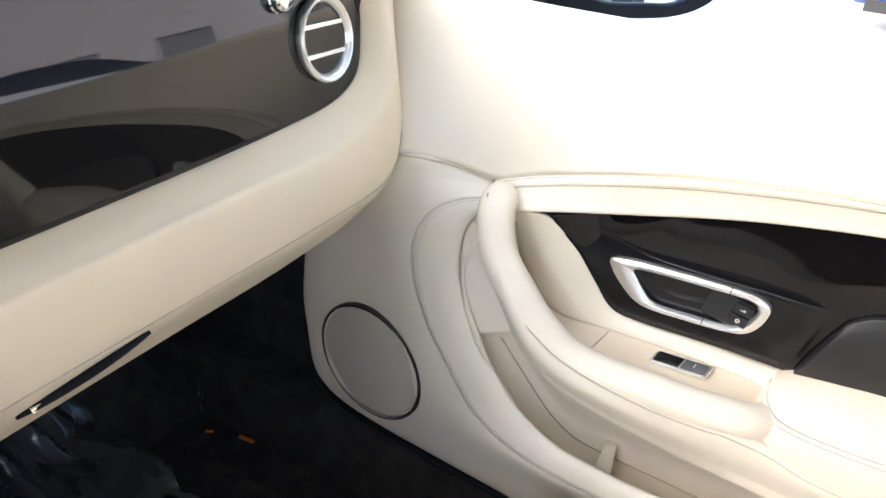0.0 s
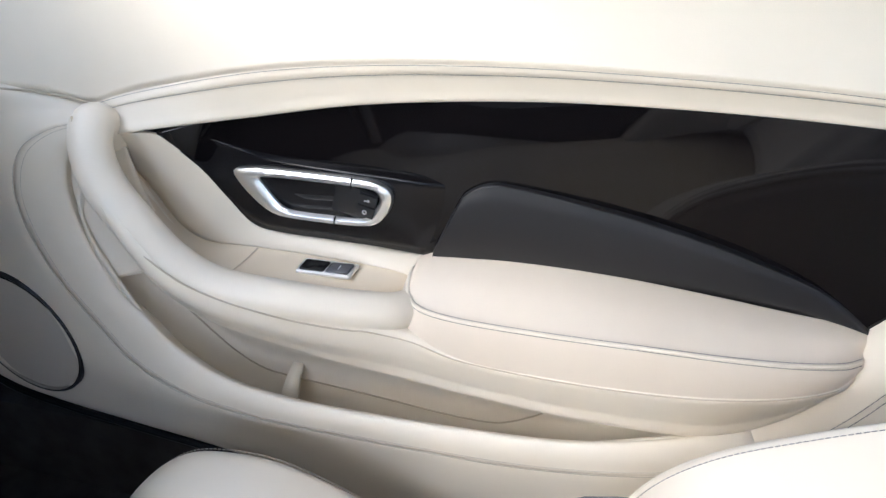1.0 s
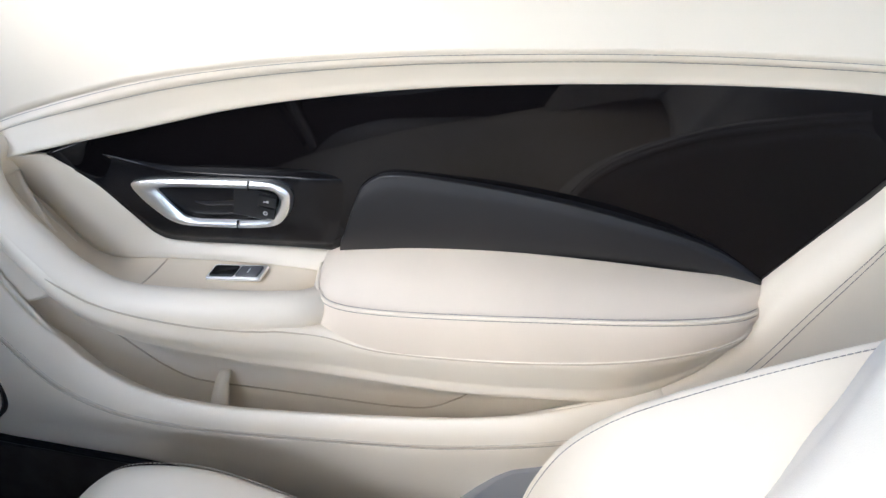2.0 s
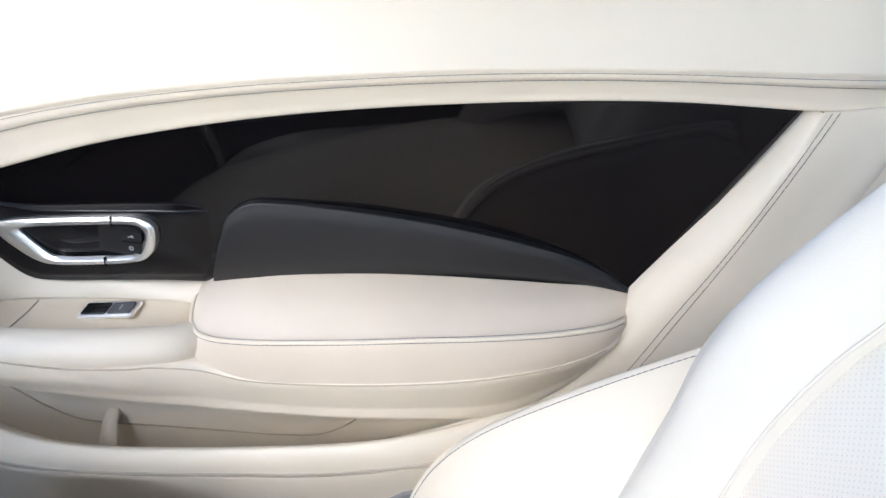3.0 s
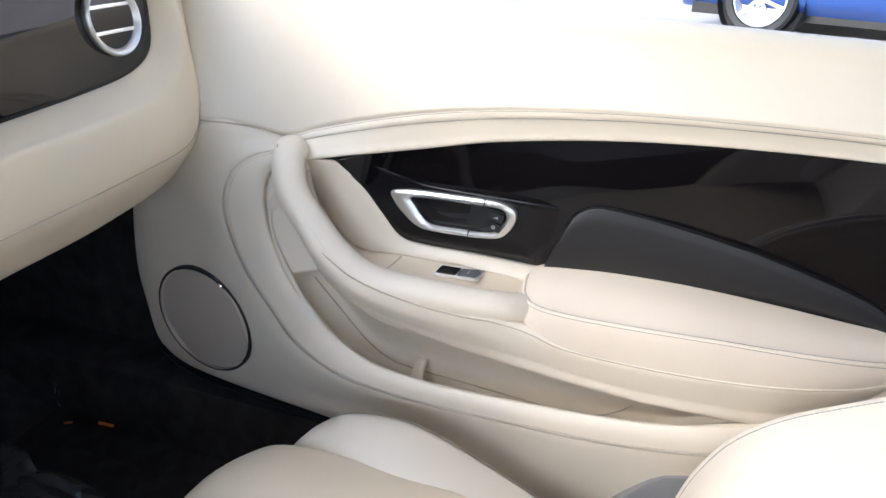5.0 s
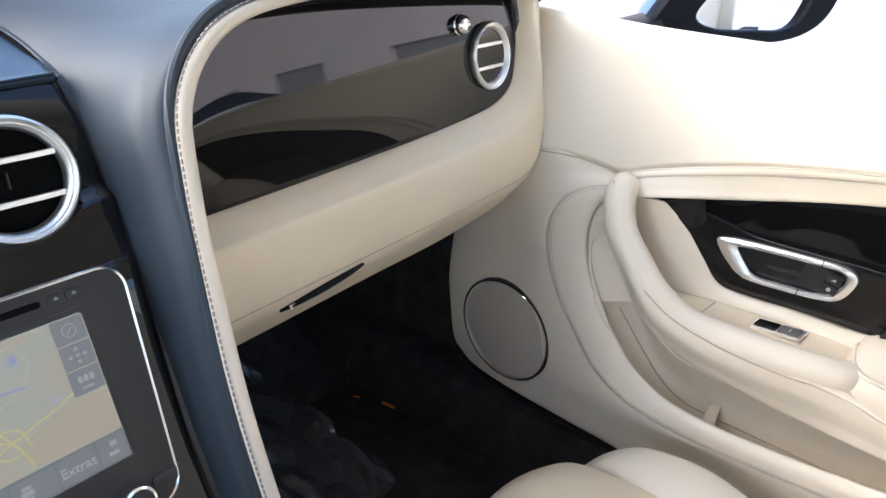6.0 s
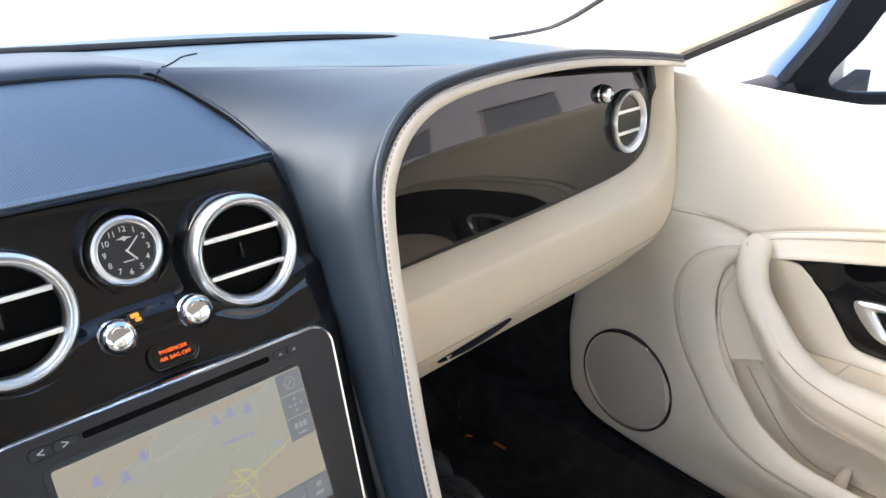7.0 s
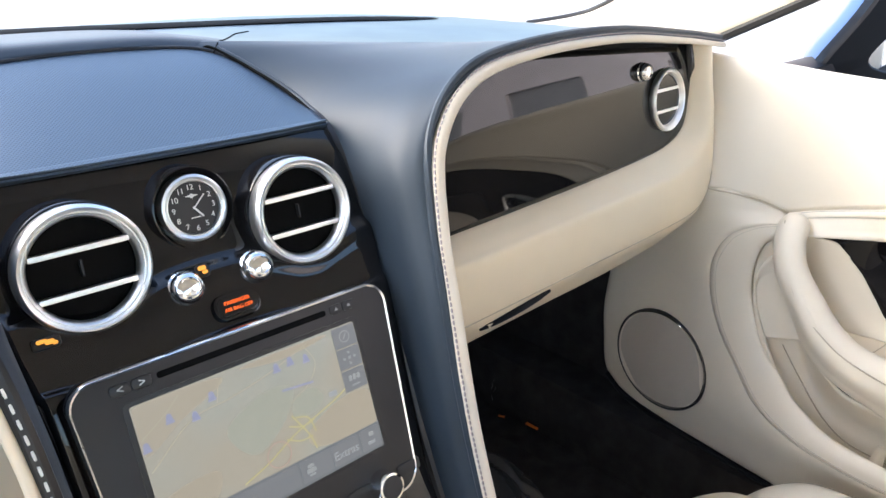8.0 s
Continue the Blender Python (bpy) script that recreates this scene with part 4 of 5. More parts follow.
def vent(at, normal, r, deep=0.045):
    """A round air vent: satin barrel with a stepped face, dark bore and two bars."""
    m = basis(at, normal)
    ring = part("air_vent", spin_bm([(r * (0.99 if deep > 0.02 else 0.88), -deep), (r * (0.995 if deep > 0.02 else 0.96), -0.005), (r, -0.002), (r * 0.985, 0.0018), (r * 0.945, 0.0032), (r * 0.905, 0.0026), (r * 0.885, 0.0012), (r * 0.865, 0.0016), (r * 0.825, 0.0004), (r * 0.797, -0.003), (r * 0.790, -0.006)], m, 72, close=False), SATIN, dash, "round satin metal air vent", angle=60)
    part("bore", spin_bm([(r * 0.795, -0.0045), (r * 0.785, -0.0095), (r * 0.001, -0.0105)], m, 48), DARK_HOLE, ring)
    for h in (0.32, -0.34):
        w = math.sqrt(0.80 ** 2 - h * h) * r
        part("bar", box_bm((2 * w, 0.0036, 0.007), m @ pose(0, h * r, -0.0045), 0.0012), SATIN, ring, "satin metal vent bar")
    if deep > 0.02:
        part("collar", spin_bm([(r * 1.06, -deep), (r * 1.05, -0.0105), (r * 1.03, -0.0085), (r * 0.99, -0.0095)], m, 64, close=False), GLOSS, ring)
    part("vane_knob", box_bm((0.0014, 0.010, 0.004), m @ pose(0, 0, -0.009), 0.0005), BLACK, ring)
    return ring


vent((-0.0783, 0.464, 0.6391), (0, -1, 0.22), 0.0386)
vent((0.0711, 0.464, 0.6401), (0, -1, 0.22), 0.0386)
vent((0.5765, 0.4800, 0.6535), (0.06, -1, 0.12), 0.0365, 0.010)


def pull_knob(at, normal, r, stem=0.013):
    """A chrome organ stop: rosette, waist and domed head with a sunk centre."""
    m = basis(at, normal)
    k = part("organ_stop", spin_bm([(r * 0.62, -stem), (r * 0.62, -0.006), (r * 0.93, -0.005), (r, -0.002), (r * 0.97, 0.001), (r * 0.80, 0.0038), (r * 0.58, 0.0048), (r * 0.50, 0.0036), (r * 0.3, 0.0042), (0.0004, 0.0048)], m, 36), CHROME, dash, "chrome vent pull knob")
    part("rosette", spin_bm([(r * 1.08, -stem - 0.004), (r * 1.08, -stem + 0.0015), (r * 0.95, -stem + 0.003), (r * 0.5, -stem + 0.003)], m, 32), CHROME, k)
    return k


pull_knob((-0.0237, 0.455, 0.613), (0, -1, 0.5), 0.0108, 0.0065)
pull_knob((0.0265, 0.455, 0.6135), (0, -1, 0.5), 0.0108, 0.0065)
pull_knob((0.528, 0.483, 0.6895), (0, -1, 0.1), 0.0098, 0.006)

# clock
cm = basis((0.0, 0.484, 0.654), (0, -1, 0.22))
clock = part("clock", spin_bm([(0.0222, -0.03), (0.0226, -0.002), (0.0222, 0.001), (0.0207, 0.002), (0.0192, 0.0012), (0.0187, 0.0002), (0.0180, 0.0004), (0.0174, -0.002)], cm, 64, close=False), SATIN, dash, "round analogue clock in a satin metal ring")
part("collar", spin_bm([(0.0300, -0.034), (0.0284, -0.004), (0.0278, -0.0005), (0.0268, -0.0003), (0.0250, -0.003), (0.0228, -0.008)], cm, 64, close=False), GLOSS, clock)
part("dial", spin_bm([(0.0178, -0.0018), (0.0004, -0.0018)], cm, 48), BLACK, clock, "black dial")
WHITE = material("white_print", (0.72, 0.72, 0.70), rough=0.6, mottle=0.02)
for h in range(1, 13):
    a = radians(90 - 30 * h)
    part("numeral", words(str(h), 0.0052, cm @ pose(0.0138 * math.cos(a), 0.0138 * math.sin(a), -0.0014)), WHITE, clock, smooth=False)
for a, ln, w in ((43, 0.0125, 0.0009), (-52, 0.0095, 0.0012)):
    part("hand_pointer", box_bm((ln, w, 0.0004), cm @ pose(0, 0, -0.0008, 0, 0, a) @ pose(ln / 2 - 0.001, 0, 0)), WHITE, clock, smooth=False)
part("emblem", plate_bm([(-0.005, 0.0006), (-0.0015, 0.0), (0, -0.0012), (0.0015, 0.0), (0.005, 0.0006), (0.0015, 0.0014), (0, 0.0022), (-0.0015, 0.0014)], cm @ pose(0, 0.0075, -0.0014), 0.0003), WHITE, clock, smooth=False)
part("dial_print", box_bm((0.007, 0.0007, 0.0002), cm @ pose(0, -0.0065, -0.0013)), WHITE, clock, smooth=False)

# air bag light
am = basis((0.004, 0.4485, 0.5938), (0, -1, 0.65))
airbag = part("airbag_light", plate_bm(rounded(0.0325, 0.0175, 0.0075), am, 0.003, 0.001), GLOSS, dash, "lit orange air bag warning light")
part("lens", plate_bm(rounded(0.0268, 0.0132, 0.0042), am @ pose(0, 0, 0.0012), 0.0024, 0.0008), GLOSS, airbag)
ORANGE = material("lit_orange_letters", (0.5, 0.08, 0.01), rough=0.5, mottle=0, emit=(1.0, 0.13, 0.01), emit_strength=0.30)
part("lettering", words("PASSENGER", 0.0035, am @ pose(0, 0.0023, 0.0038)), ORANGE, airbag, smooth=False)
part("lettering", words("AIR BAG OFF", 0.0035, am @ pose(0, -0.0022, 0.0038)), ORANGE, airbag, smooth=False)

# navigation unit
lean = radians(19)
nm = basis((0.0, 0.3985, 0.5115), (0, -math.cos(lean), math.sin(lean)))


def taper(outline):
    """Narrows an outline towards its foot."""
    return [(x * (1 - 0.55 * (0.079 - y)), y) for x, y in outline]


unit = part("navigation_unit", plate_bm(taper(rounded(0.219, 0.155, 0.0155)), nm @ pose(-0.0045, 0.004, -0.012), 0.014, 0.001), SOFT_BLACK, dash, "navigation unit with a lit map screen")
bez = bmesh.new()
ro, ri = np.array(taper(rounded(0.222, 0.158, 0.017, 8))), np.array(taper(rounded(0.2172, 0.1532, 0.0148, 8)))
rows = [[nm @ Vector((x - 0.0045, y + 0.004, h)) for x, y in p] for p, h in ((ro, -0.002), (ro * 0.998, 0.0018), (ro * 0.5 + ri * 0.5, 0.0032), (ri, 0.0024), (ri, -0.001))]
part("bezel", grid_bm(np.array(rows), wrap=True, bm=bez), BRIGHT, unit, "chrome bezel")
sm = nm @ pose(-0.0050, 0.0135, 0.0022)
part("screen_recess", plate_bm(rounded(0.164, 0.100, 0.004), nm @ pose(-0.0050, 0.0135, 0.0012), 0.0012), BLACK, unit)
MAP = bpy.data.materials.new("lit_map")
MAP.use_nodes = True
nt = MAP.node_tree
b = nt.nodes["Principled BSDF"]
b.inputs["Base Color"].default_value, b.inputs["Roughness"].default_value = (0.02, 0.02, 0.02, 1), 0.25
tc, n1, cr = nt.nodes.new("ShaderNodeTexCoord"), nt.nodes.new("ShaderNodeTexNoise"), nt.nodes.new("ShaderNodeValToRGB")
n1.inputs["Scale"].default_value, n1.inputs["Detail"].default_value = 14, 1
nt.links.new(tc.outputs["Object"], n1.inputs["Vector"])
nt.links.new(n1.outputs["Fac"], cr.inputs["Fac"])
cr.color_ramp.elements[0].color, cr.color_ramp.elements[0].position = (0.385, 0.345, 0.27, 1), 0.40
cr.color_ramp.elements[1].color, cr.color_ramp.elements[1].position = (0.36, 0.36, 0.31, 1), 0.62
nt.links.new(cr.outputs["Color"], b.inputs["Emission Color"])
b.inputs["Emission Strength"].default_value = 0.215
screen = part("screen", plate_bm(rounded(0.157, 0.094, 0.002), sm, 0.0006), MAP, unit, "lit navigation map", smooth=False)


def lit(name, color, strength=0.22):
    return material(name, tuple(c * 0.1 for c in color), rough=0.3, mottle=0, emit=color, emit_strength=strength)


MENU_KEY = lit("lit_key", (0.175, 0.18, 0.19))
BAR_GREY, MAP_YELLOW, MAP_BLUE, MAP_WHITE, MAP_ROAD, MAP_PINK = (lit("lit_grey", (0.15, 0.16, 0.17)), lit("lit_yellow", (0.47, 0.42, 0.19)), lit("lit_blue", (0.27, 0.28, 0.40)),
                                                       lit("lit_white", (0.32, 0.33, 0.34)), lit("lit_road", (0.41, 0.37, 0.28)), lit("lit_pink", (0.38, 0.27, 0.22)))


def flat(name, w, h, x, y, ma, up=0.0009, turn=0, r=0.0006):
    return part(name, plate_bm(rounded(w, h, r, 2), sm @ pose(x, y, up, 0, 0, turn), 0.0002), ma, screen, smooth=False)


MAP_ICON, MAP_TAN, MAP_GREEN = lit("lit_icon", (0.30, 0.31, 0.31)), lit("lit_tan", (0.385, 0.335, 0.255), 0.21), lit("lit_green", (0.35, 0.35, 0.285), 0.212)


def patch(name, pts, ma, up):
    """A patch of the map with a smooth outline."""
    return part(name, plate_bm([(min(0.078, max(-0.078, p[0])), min(0.0465, max(-0.0465, p[1]))) for p in closed(pts, 40)], sm @ pose(0, 0, up), 0.0001), ma, screen, smooth=False)


def lane(name, pts, w, ma, up):
    """A line on the map through a few places."""
    line = spline([(x, y, 0) for x, y in pts], 6 * len(pts))
    side = np.gradient(line, axis=0)[:, :2]
    side = np.column_stack([-side[:, 1], side[:, 0]]) / np.linalg.norm(side, axis=1)[:, None] * w / 2
    rows = [[sm @ Vector((*(p[:2] + k * q), up)) for k in (-1, 1)] for p, q in zip(line, side)]
    return part(name, grid_bm(np.array(rows)), ma, screen, smooth=False)


patch("map_area", [(-0.077, 0.016), (-0.053, 0.028), (-0.024, 0.040), (-0.030, 0.0455), (-0.077, 0.0455)], MAP_TAN, 0.0007)
patch("map_area", [(-0.072, -0.012), (-0.040, -0.010), (-0.046, -0.027), (-0.075, -0.026)], MAP_TAN, 0.0007)
patch("map_area", [(0.025, -0.014), (0.052, -0.002), (0.077, -0.004), (0.077, -0.028), (0.032, -0.027)], MAP_TAN, 0.0007)
patch("map_area", [(-0.005, 0.043), (0.020, 0.040), (0.050, 0.043), (0.050, 0.0455), (-0.005, 0.0455)], MAP_TAN, 0.0007)
patch("map_area", [(-0.028, 0.010), (0.000, 0.024), (0.022, 0.020), (0.010, 0.000), (-0.014, -0.012)], MAP_GREEN, 0.0007)
patch("map_park", [(0.017, 0.003), (0.022, 0.013), (0.036, 0.014), (0.042, 0.005), (0.034, -0.002), (0.022, -0.002)], MAP_GREEN, 0.0008)
lane("map_lane", [(-0.0763, 0.0058), (-0.0467, 0.0261), (-0.02, 0.0295), (0.0093, 0.035), (0.040, 0.0445)], 0.0009, MAP_ROAD, 0.0010)
lane("map_lane", [(-0.0291, 0.030), (-0.026, 0.039), (-0.022, 0.0440)], 0.0008, MAP_ROAD, 0.0010)
lane("map_lane", [(-0.077, 0.026), (-0.060, 0.036), (-0.050, 0.044)], 0.0007, MAP_ROAD, 0.0010)
lane("map_lane", [(0.036, 0.044), (0.042, 0.030), (0.034, 0.018), (0.018, 0.010)], 0.0006, MAP_ROAD, 0.0010)
lane("map_road", [(0.060, 0.004), (0.0469, -0.001), (0.015, -0.0106), (-0.0066, -0.0203), (-0.026, -0.0265)], 0.0011, MAP_YELLOW, 0.0011)
lane("map_road", [(0.0158, 0.002), (0.0247, -0.0149), (0.0277, -0.0262)], 0.0011, MAP_YELLOW, 0.0011)
lane("map_road", [(0.0084, -0.0116), (0.018, -0.0165), (0.0271, -0.0165)], 0.0010, MAP_YELLOW, 0.0011)
lane("map_road", [(0.0181, 0.0), (0.027, -0.004), (0.0300, -0.0148)], 0.0010, MAP_YELLOW, 0.0011)
lane("map_road", [(0.012, -0.004), (0.022, -0.0078), (0.031, -0.0065)], 0.0010, MAP_YELLOW, 0.0011)
flat("menu_bar", 0.157, 0.0185, 0, -0.03775, BAR_GREY, 0.0012)
for x, w in ((-0.056, 0.040), (-0.012, 0.044), (0.024, 0.024), (0.048, 0.022), (0.069, 0.016)):
    flat("menu_key", w, 0.0150, x, -0.0375, MENU_KEY, 0.0014)
for k in range(3):
    flat("side_key", 0.0185, 0.0148, 0.0685, 0.0390 - 0.0156 * k, MENU_KEY, 0.0012)
icon = bmesh.new()
for r0, r1 in ((0.0042, 0.0036),):
    grid_bm(np.array([[sm @ pose(0.0685, 0.0390, 0.0015) @ Vector((r * math.cos(w), r * math.sin(w), 0)) for w in np.linspace(0, 2 * math.pi, 28, endpoint=False)] for r in (r0, r1)]), wrap=True, bm=icon)
part("menu_icon", icon, MAP_ICON, screen, smooth=False)
flat("menu_icon", 0.0006, 0.0046, 0.0685, 0.0390, MAP_ICON, 0.0015, -40, 0.0002)
for dx, dy in ((-0.0042, 0), (0.0042, 0), (0, 0.0040), (0, -0.0040), (0, 0)):
    flat("menu_icon", 0.0020, 0.0018, 0.0685 + dx, 0.0234 + dy, MAP_ICON, 0.0015)
for dx in (-0.0034, 0, 0.0034):
    flat("menu_icon", 0.0026, 0.0042, 0.0685 + dx, 0.0092, MAP_ICON, 0.0015, r=0.0010)
flat("menu_icon", 0.0070, 0.0012, 0.0685, 0.0038, MAP_ICON, 0.0015)
part("lettering", words("Extras", 0.0082, sm @ pose(0.048, -0.0385, 0.0017)), MAP_WHITE, screen, smooth=False)
flat("menu_mark", 0.022, 0.0030, -0.056, -0.0385, MAP_ICON, 0.0017)
for dx, dy, w, h in ((0, 0.0022, 0.0050, 0.0022), (0, -0.0010, 0.0070, 0.0030), (0, -0.0040, 0.0046, 0.0016)):
    flat("menu_mark", w, h, 0.0195 + dx, -0.0372 + dy, MAP_ICON, 0.0017)
flat("menu_mark", 0.0060, 0.0022, 0.0690, -0.0405, MAP_WHITE, 0.0017)
flat("menu_mark", 0.0040, 0.0030, 0.0700, -0.0345, MAP_ICON, 0.0017)
for x, y in ((-0.0589, 0.0322), (-0.044, 0.0276), (-0.0315, 0.0352), (0.0138, 0.0362), (0.0242, 0.0371), (0.0358, 0.0348), (-0.0755, 0.0210)):
    flat("map_pin", 0.0056, 0.0016, x, y - 0.0022, MAP_BLUE, 0.0012)
    patch("map_pin", [(x - 0.0019, y - 0.0016), (x + 0.0019, y - 0.0016), (x + 0.0012, y + 0.0026), (x - 0.0012, y + 0.0026)], MAP_BLUE, 0.0012)
flat("map_label", 0.024, 0.0014, 0.0255, 0.0190, MAP_BLUE, 0.0010, -6)
flat("map_flag", 0.0065, 0.0036, 0.0491, 0.0043, MAP_WHITE, 0.0012)
ring = bmesh.new()
grid_bm(np.array([[sm @ pose(0.0007, -0.0185, 0.0013) @ Vector((r * math.cos(w), r * math.sin(w), 0)) for w in np.linspace(0, 2 * math.pi, 40, endpoint=False)] for r in (0.0088, 0.0079)]), wrap=True, bm=ring)
part("map_circle", ring, MAP_PINK, screen, smooth=False)
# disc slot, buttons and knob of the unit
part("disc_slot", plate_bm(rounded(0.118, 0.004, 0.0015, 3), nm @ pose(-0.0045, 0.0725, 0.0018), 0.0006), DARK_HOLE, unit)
for x, t in ((-0.0810, "<"), (-0.0685, ">")):
    k = part("button", plate_bm(rounded(0.0118, 0.0072, 0.0025, 4), nm @ pose(x - 0.004, 0.0720, 0.0010), 0.0018, 0.0006), BLACK, unit)
    part("lettering", words(t, 0.0072, nm @ pose(x - 0.004, 0.0720, 0.0031)), WHITE, k, smooth=False)
for x in (0.067, 0.0775):
    k = part("button", plate_bm(rounded(0.0098, 0.0066, 0.0018, 4), nm @ pose(x - 0.004, 0.0725, 0.0010), 0.0018, 0.0006), BLACK, unit)
    part("pictogram", plate_bm([(-0.0016, -0.0008), (0.0016, -0.0008), (0, 0.0014)], nm @ pose(x - 0.004, 0.0725, 0.0029), 0.0002), GREY_PLASTIC, k, smooth=False)
km = nm @ pose(0.0645, -0.0600, 0.002)
knob = part("tuner_knob", spin_bm([(0.0108, 0), (0.0108, 0.012), (0.0102, 0.0135), (0.0086, 0.0138)], km, 40, close=False), CHROME, unit, "chrome rotary knob with a black cap")
part("cap", spin_bm([(0.0088, 0.0136), (0.0080, 0.0146), (0.0004, 0.0150)], km, 32), SOFT_BLACK, knob)
for x in (0.090, 0.047, 0.022, -0.003, -0.028, -0.053, -0.078):
    part("button", plate_bm(rounded(0.021, 0.009, 0.002, 4), nm @ pose(x, -0.059, 0.0010), 0.0018, 0.0006), BLACK, unit)
# glowing amber marks on made-up plates stand in for reflected glints
AMBER = material("lit_amber", (0.4, 0.15, 0.02), rough=0.4, mottle=0, emit=(1.0, 0.42, 0.06), emit_strength=0.22)
for at, (bw, bh), glints in (((-0.010, 0.463, 0.6175), (0.0085, 0.0085), ((-0.0006, 0.0014, 0.0050, 0.0028), (0.0006, -0.0016, 0.0034, 0.0022))), ((-0.109, 0.4552, 0.6050), (0.0150, 0.0070), ((-0.0026, 0.0010, 0.0055, 0.0022), (0.0014, -0.0002, 0.0050, 0.0028), (0.0040, -0.0014, 0.0028, 0.0020)))):
    button = part("glint_plate", plate_bm(rounded(bw, bh, 0.002), basis(at, (0, -1, 0.8)), 0.003, 0.001), BLACK, dash, "black plate that carries an amber glint")
    for su, sv, sw, sh in glints:
        up = Vector((0, 0.8, 1)).normalized() * sv + Vector((0, -1, 0.8)).normalized() * 0.0016
        part("amber_glint", plate_bm(rounded(sw, sh, 0.0008), basis((at[0] + su, at[1] + up.y, at[2] + up.z), (0, -1, 0.8)), 0.003, 0.0004), AMBER, button, "glowing mark painted as a reflected amber glint")

# ---------------------------------------------------------------- passenger seat
def seat(cx, name, label):
    """A front seat: cushion, front bolsters, side wings, backrest with bolsters, headrest."""
    th = thing(name, label, "car seat", group="front seats")
    ys = (0.352, 0.350, 0.342, 0.295, 0.18, 0.06, -0.06, -0.15, -0.22, -0.30)
    mid = (0.110, 0.178, 0.228, 0.257, 0.260, 0.248, 0.232, 0.226, 0.222, 0.220)
    centre = loft([[(cx + f * 0.156, y - 0.026 * abs(f) ** 7, z - 0.030 * abs(f) ** 7) for y, z in zip(ys, mid)] for f in (-1, -0.97, -0.9, -0.5, 0, 0.5, 0.9, 0.97, 1)], 60, 40)
    # dash tan instead of seat cream paints in the cushion's dimmer light
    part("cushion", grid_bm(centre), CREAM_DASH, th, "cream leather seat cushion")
    by = (0.338, 0.328, 0.302, 0.272, 0.237, 0.18, 0.13, 0.055, 0.0, -0.08)
    crest = (0.120, 0.158, 0.203, 0.234, 0.253, 0.259, 0.247, 0.215, 0.190, 0.16)
    foot_x = (0.168, 0.164, 0.158, 0.152, 0.142, 0.118, 0.102, 0.096, 0.095, 0.095)
    low = (0.110, 0.150, 0.200, 0.228, 0.238, 0.240, 0.236, 0.225, 0.21, 0.20)
    wy = (-0.090, -0.098, -0.106, -0.118, -0.140, -0.175, -0.225, -0.28, -0.33, -0.37)
    wc = (0.165, 0.216, 0.254, 0.289, 0.328, 0.361, 0.390, 0.417, 0.438, 0.449)
    wl = (0.205, 0.210, 0.215, 0.220, 0.226, 0.235, 0.25, 0.27, 0.29, 0.30)
    seam = [(0.097, -0.235, 0.25), (0.099, -0.283, 0.35), (0.101, -0.311, 0.412), (0.102, -0.329, 0.464), (0.101, -0.351, 0.507), (0.098, -0.373, 0.54), (0.090, -0.405, 0.60), (0.080, -0.44, 0.67), (0.065, -0.48, 0.75), (0.035, -0.52, 0.82)]
    top = [(0.143, -0.20, 0.25), (0.145, -0.25, 0.35), (0.147, -0.277, 0.412), (0.149, -0.293, 0.464), (0.148, -0.310, 0.507), (0.143, -0.335, 0.545), (0.126, -0.375, 0.605), (0.106, -0.42, 0.68), (0.095, -0.47, 0.76), (0.055, -0.52, 0.83)]
    out = [(0.180, -0.22, 0.25), (0.182, -0.27, 0.35), (0.183, -0.295, 0.412), (0.186, -0.312, 0.460), (0.182, -0.335, 0.497), (0.170, -0.365, 0.530), (0.145, -0.405, 0.585), (0.120, -0.45, 0.66), (0.095, -0.50, 0.74), (0.058, -0.545, 0.81)]
    seam, top, out = shift(seam, 0, 0.012), shift(top, 0, -0.006), shift(out, -0.002, -0.014)
    rear = [(x + 0.004, y - 0.11, z) for x, y, z in out]
    place = lambda c, s: [(cx + s * x, y, z) for x, y, z in c]
    for s in (1, -1):
        inner = [(cx + s * x, y, z - 0.012) for x, y, z in zip(foot_x, by, low)]
        up = [(cx + s * (0.5 * x + 0.093), y, 0.5 * c + 0.5 * m + 0.002) for x, y, c, m in zip(foot_x, by, crest, low)]
        crown = [(cx + s * 0.190, y, c + 0.001) for y, c in zip(by, crest)]
        edge = [(cx + s * 0.209, y - 0.002, c - 0.006) for y, c in zip(by, crest)]
        side = [(cx + s * 0.216, y - 0.008, c - 0.035) for y, c in zip(by, crest)]
        base = [(cx + s * 0.205, y - 0.02, max(0.05, c - 0.13)) for y, c in zip(by, crest)]
        part("front_bolster", grid_bm(loft([inner, up, crown, edge, side, base], 60, 30)), CREAM, th, "rounded cream leather front bolster")
        part("stitching", stitches(spline(shift(edge, s * 0.001, 0, 0.002), 200)), PALE_THREAD, th)
        foot = [(cx + s * 0.10, y, z) for y, z in zip(wy, wl)]
        slope = [(cx + s * 0.150, y, 0.55 * c + 0.45 * z + 0.018) for y, c, z in zip(wy, wc, wl)]
        crown = [(cx + s * 0.195, y, c) for y, c in zip(wy, wc)]
        edge = [(cx + s * 0.206, y - 0.001, c - 0.006) for y, c in zip(wy, wc)]
        side = [(cx + s * 0.212, y - 0.010, c - 0.05) for y, c in zip(wy, wc)]
        base = [(cx + s * 0.205, y - 0.012, 0.08) for y in wy]
        wing = loft([foot, slope, crown, edge, side, base], 60, 34)
        part("side_wing", grid_bm(wing), CREAM, th, "cream leather side wing with stitched edge")
        part("stitching", stitches(lifted(wing, 14.0, 0.0003), 0.0036, 0.0007, 0.00036), THREAD, th, "dark stitching")
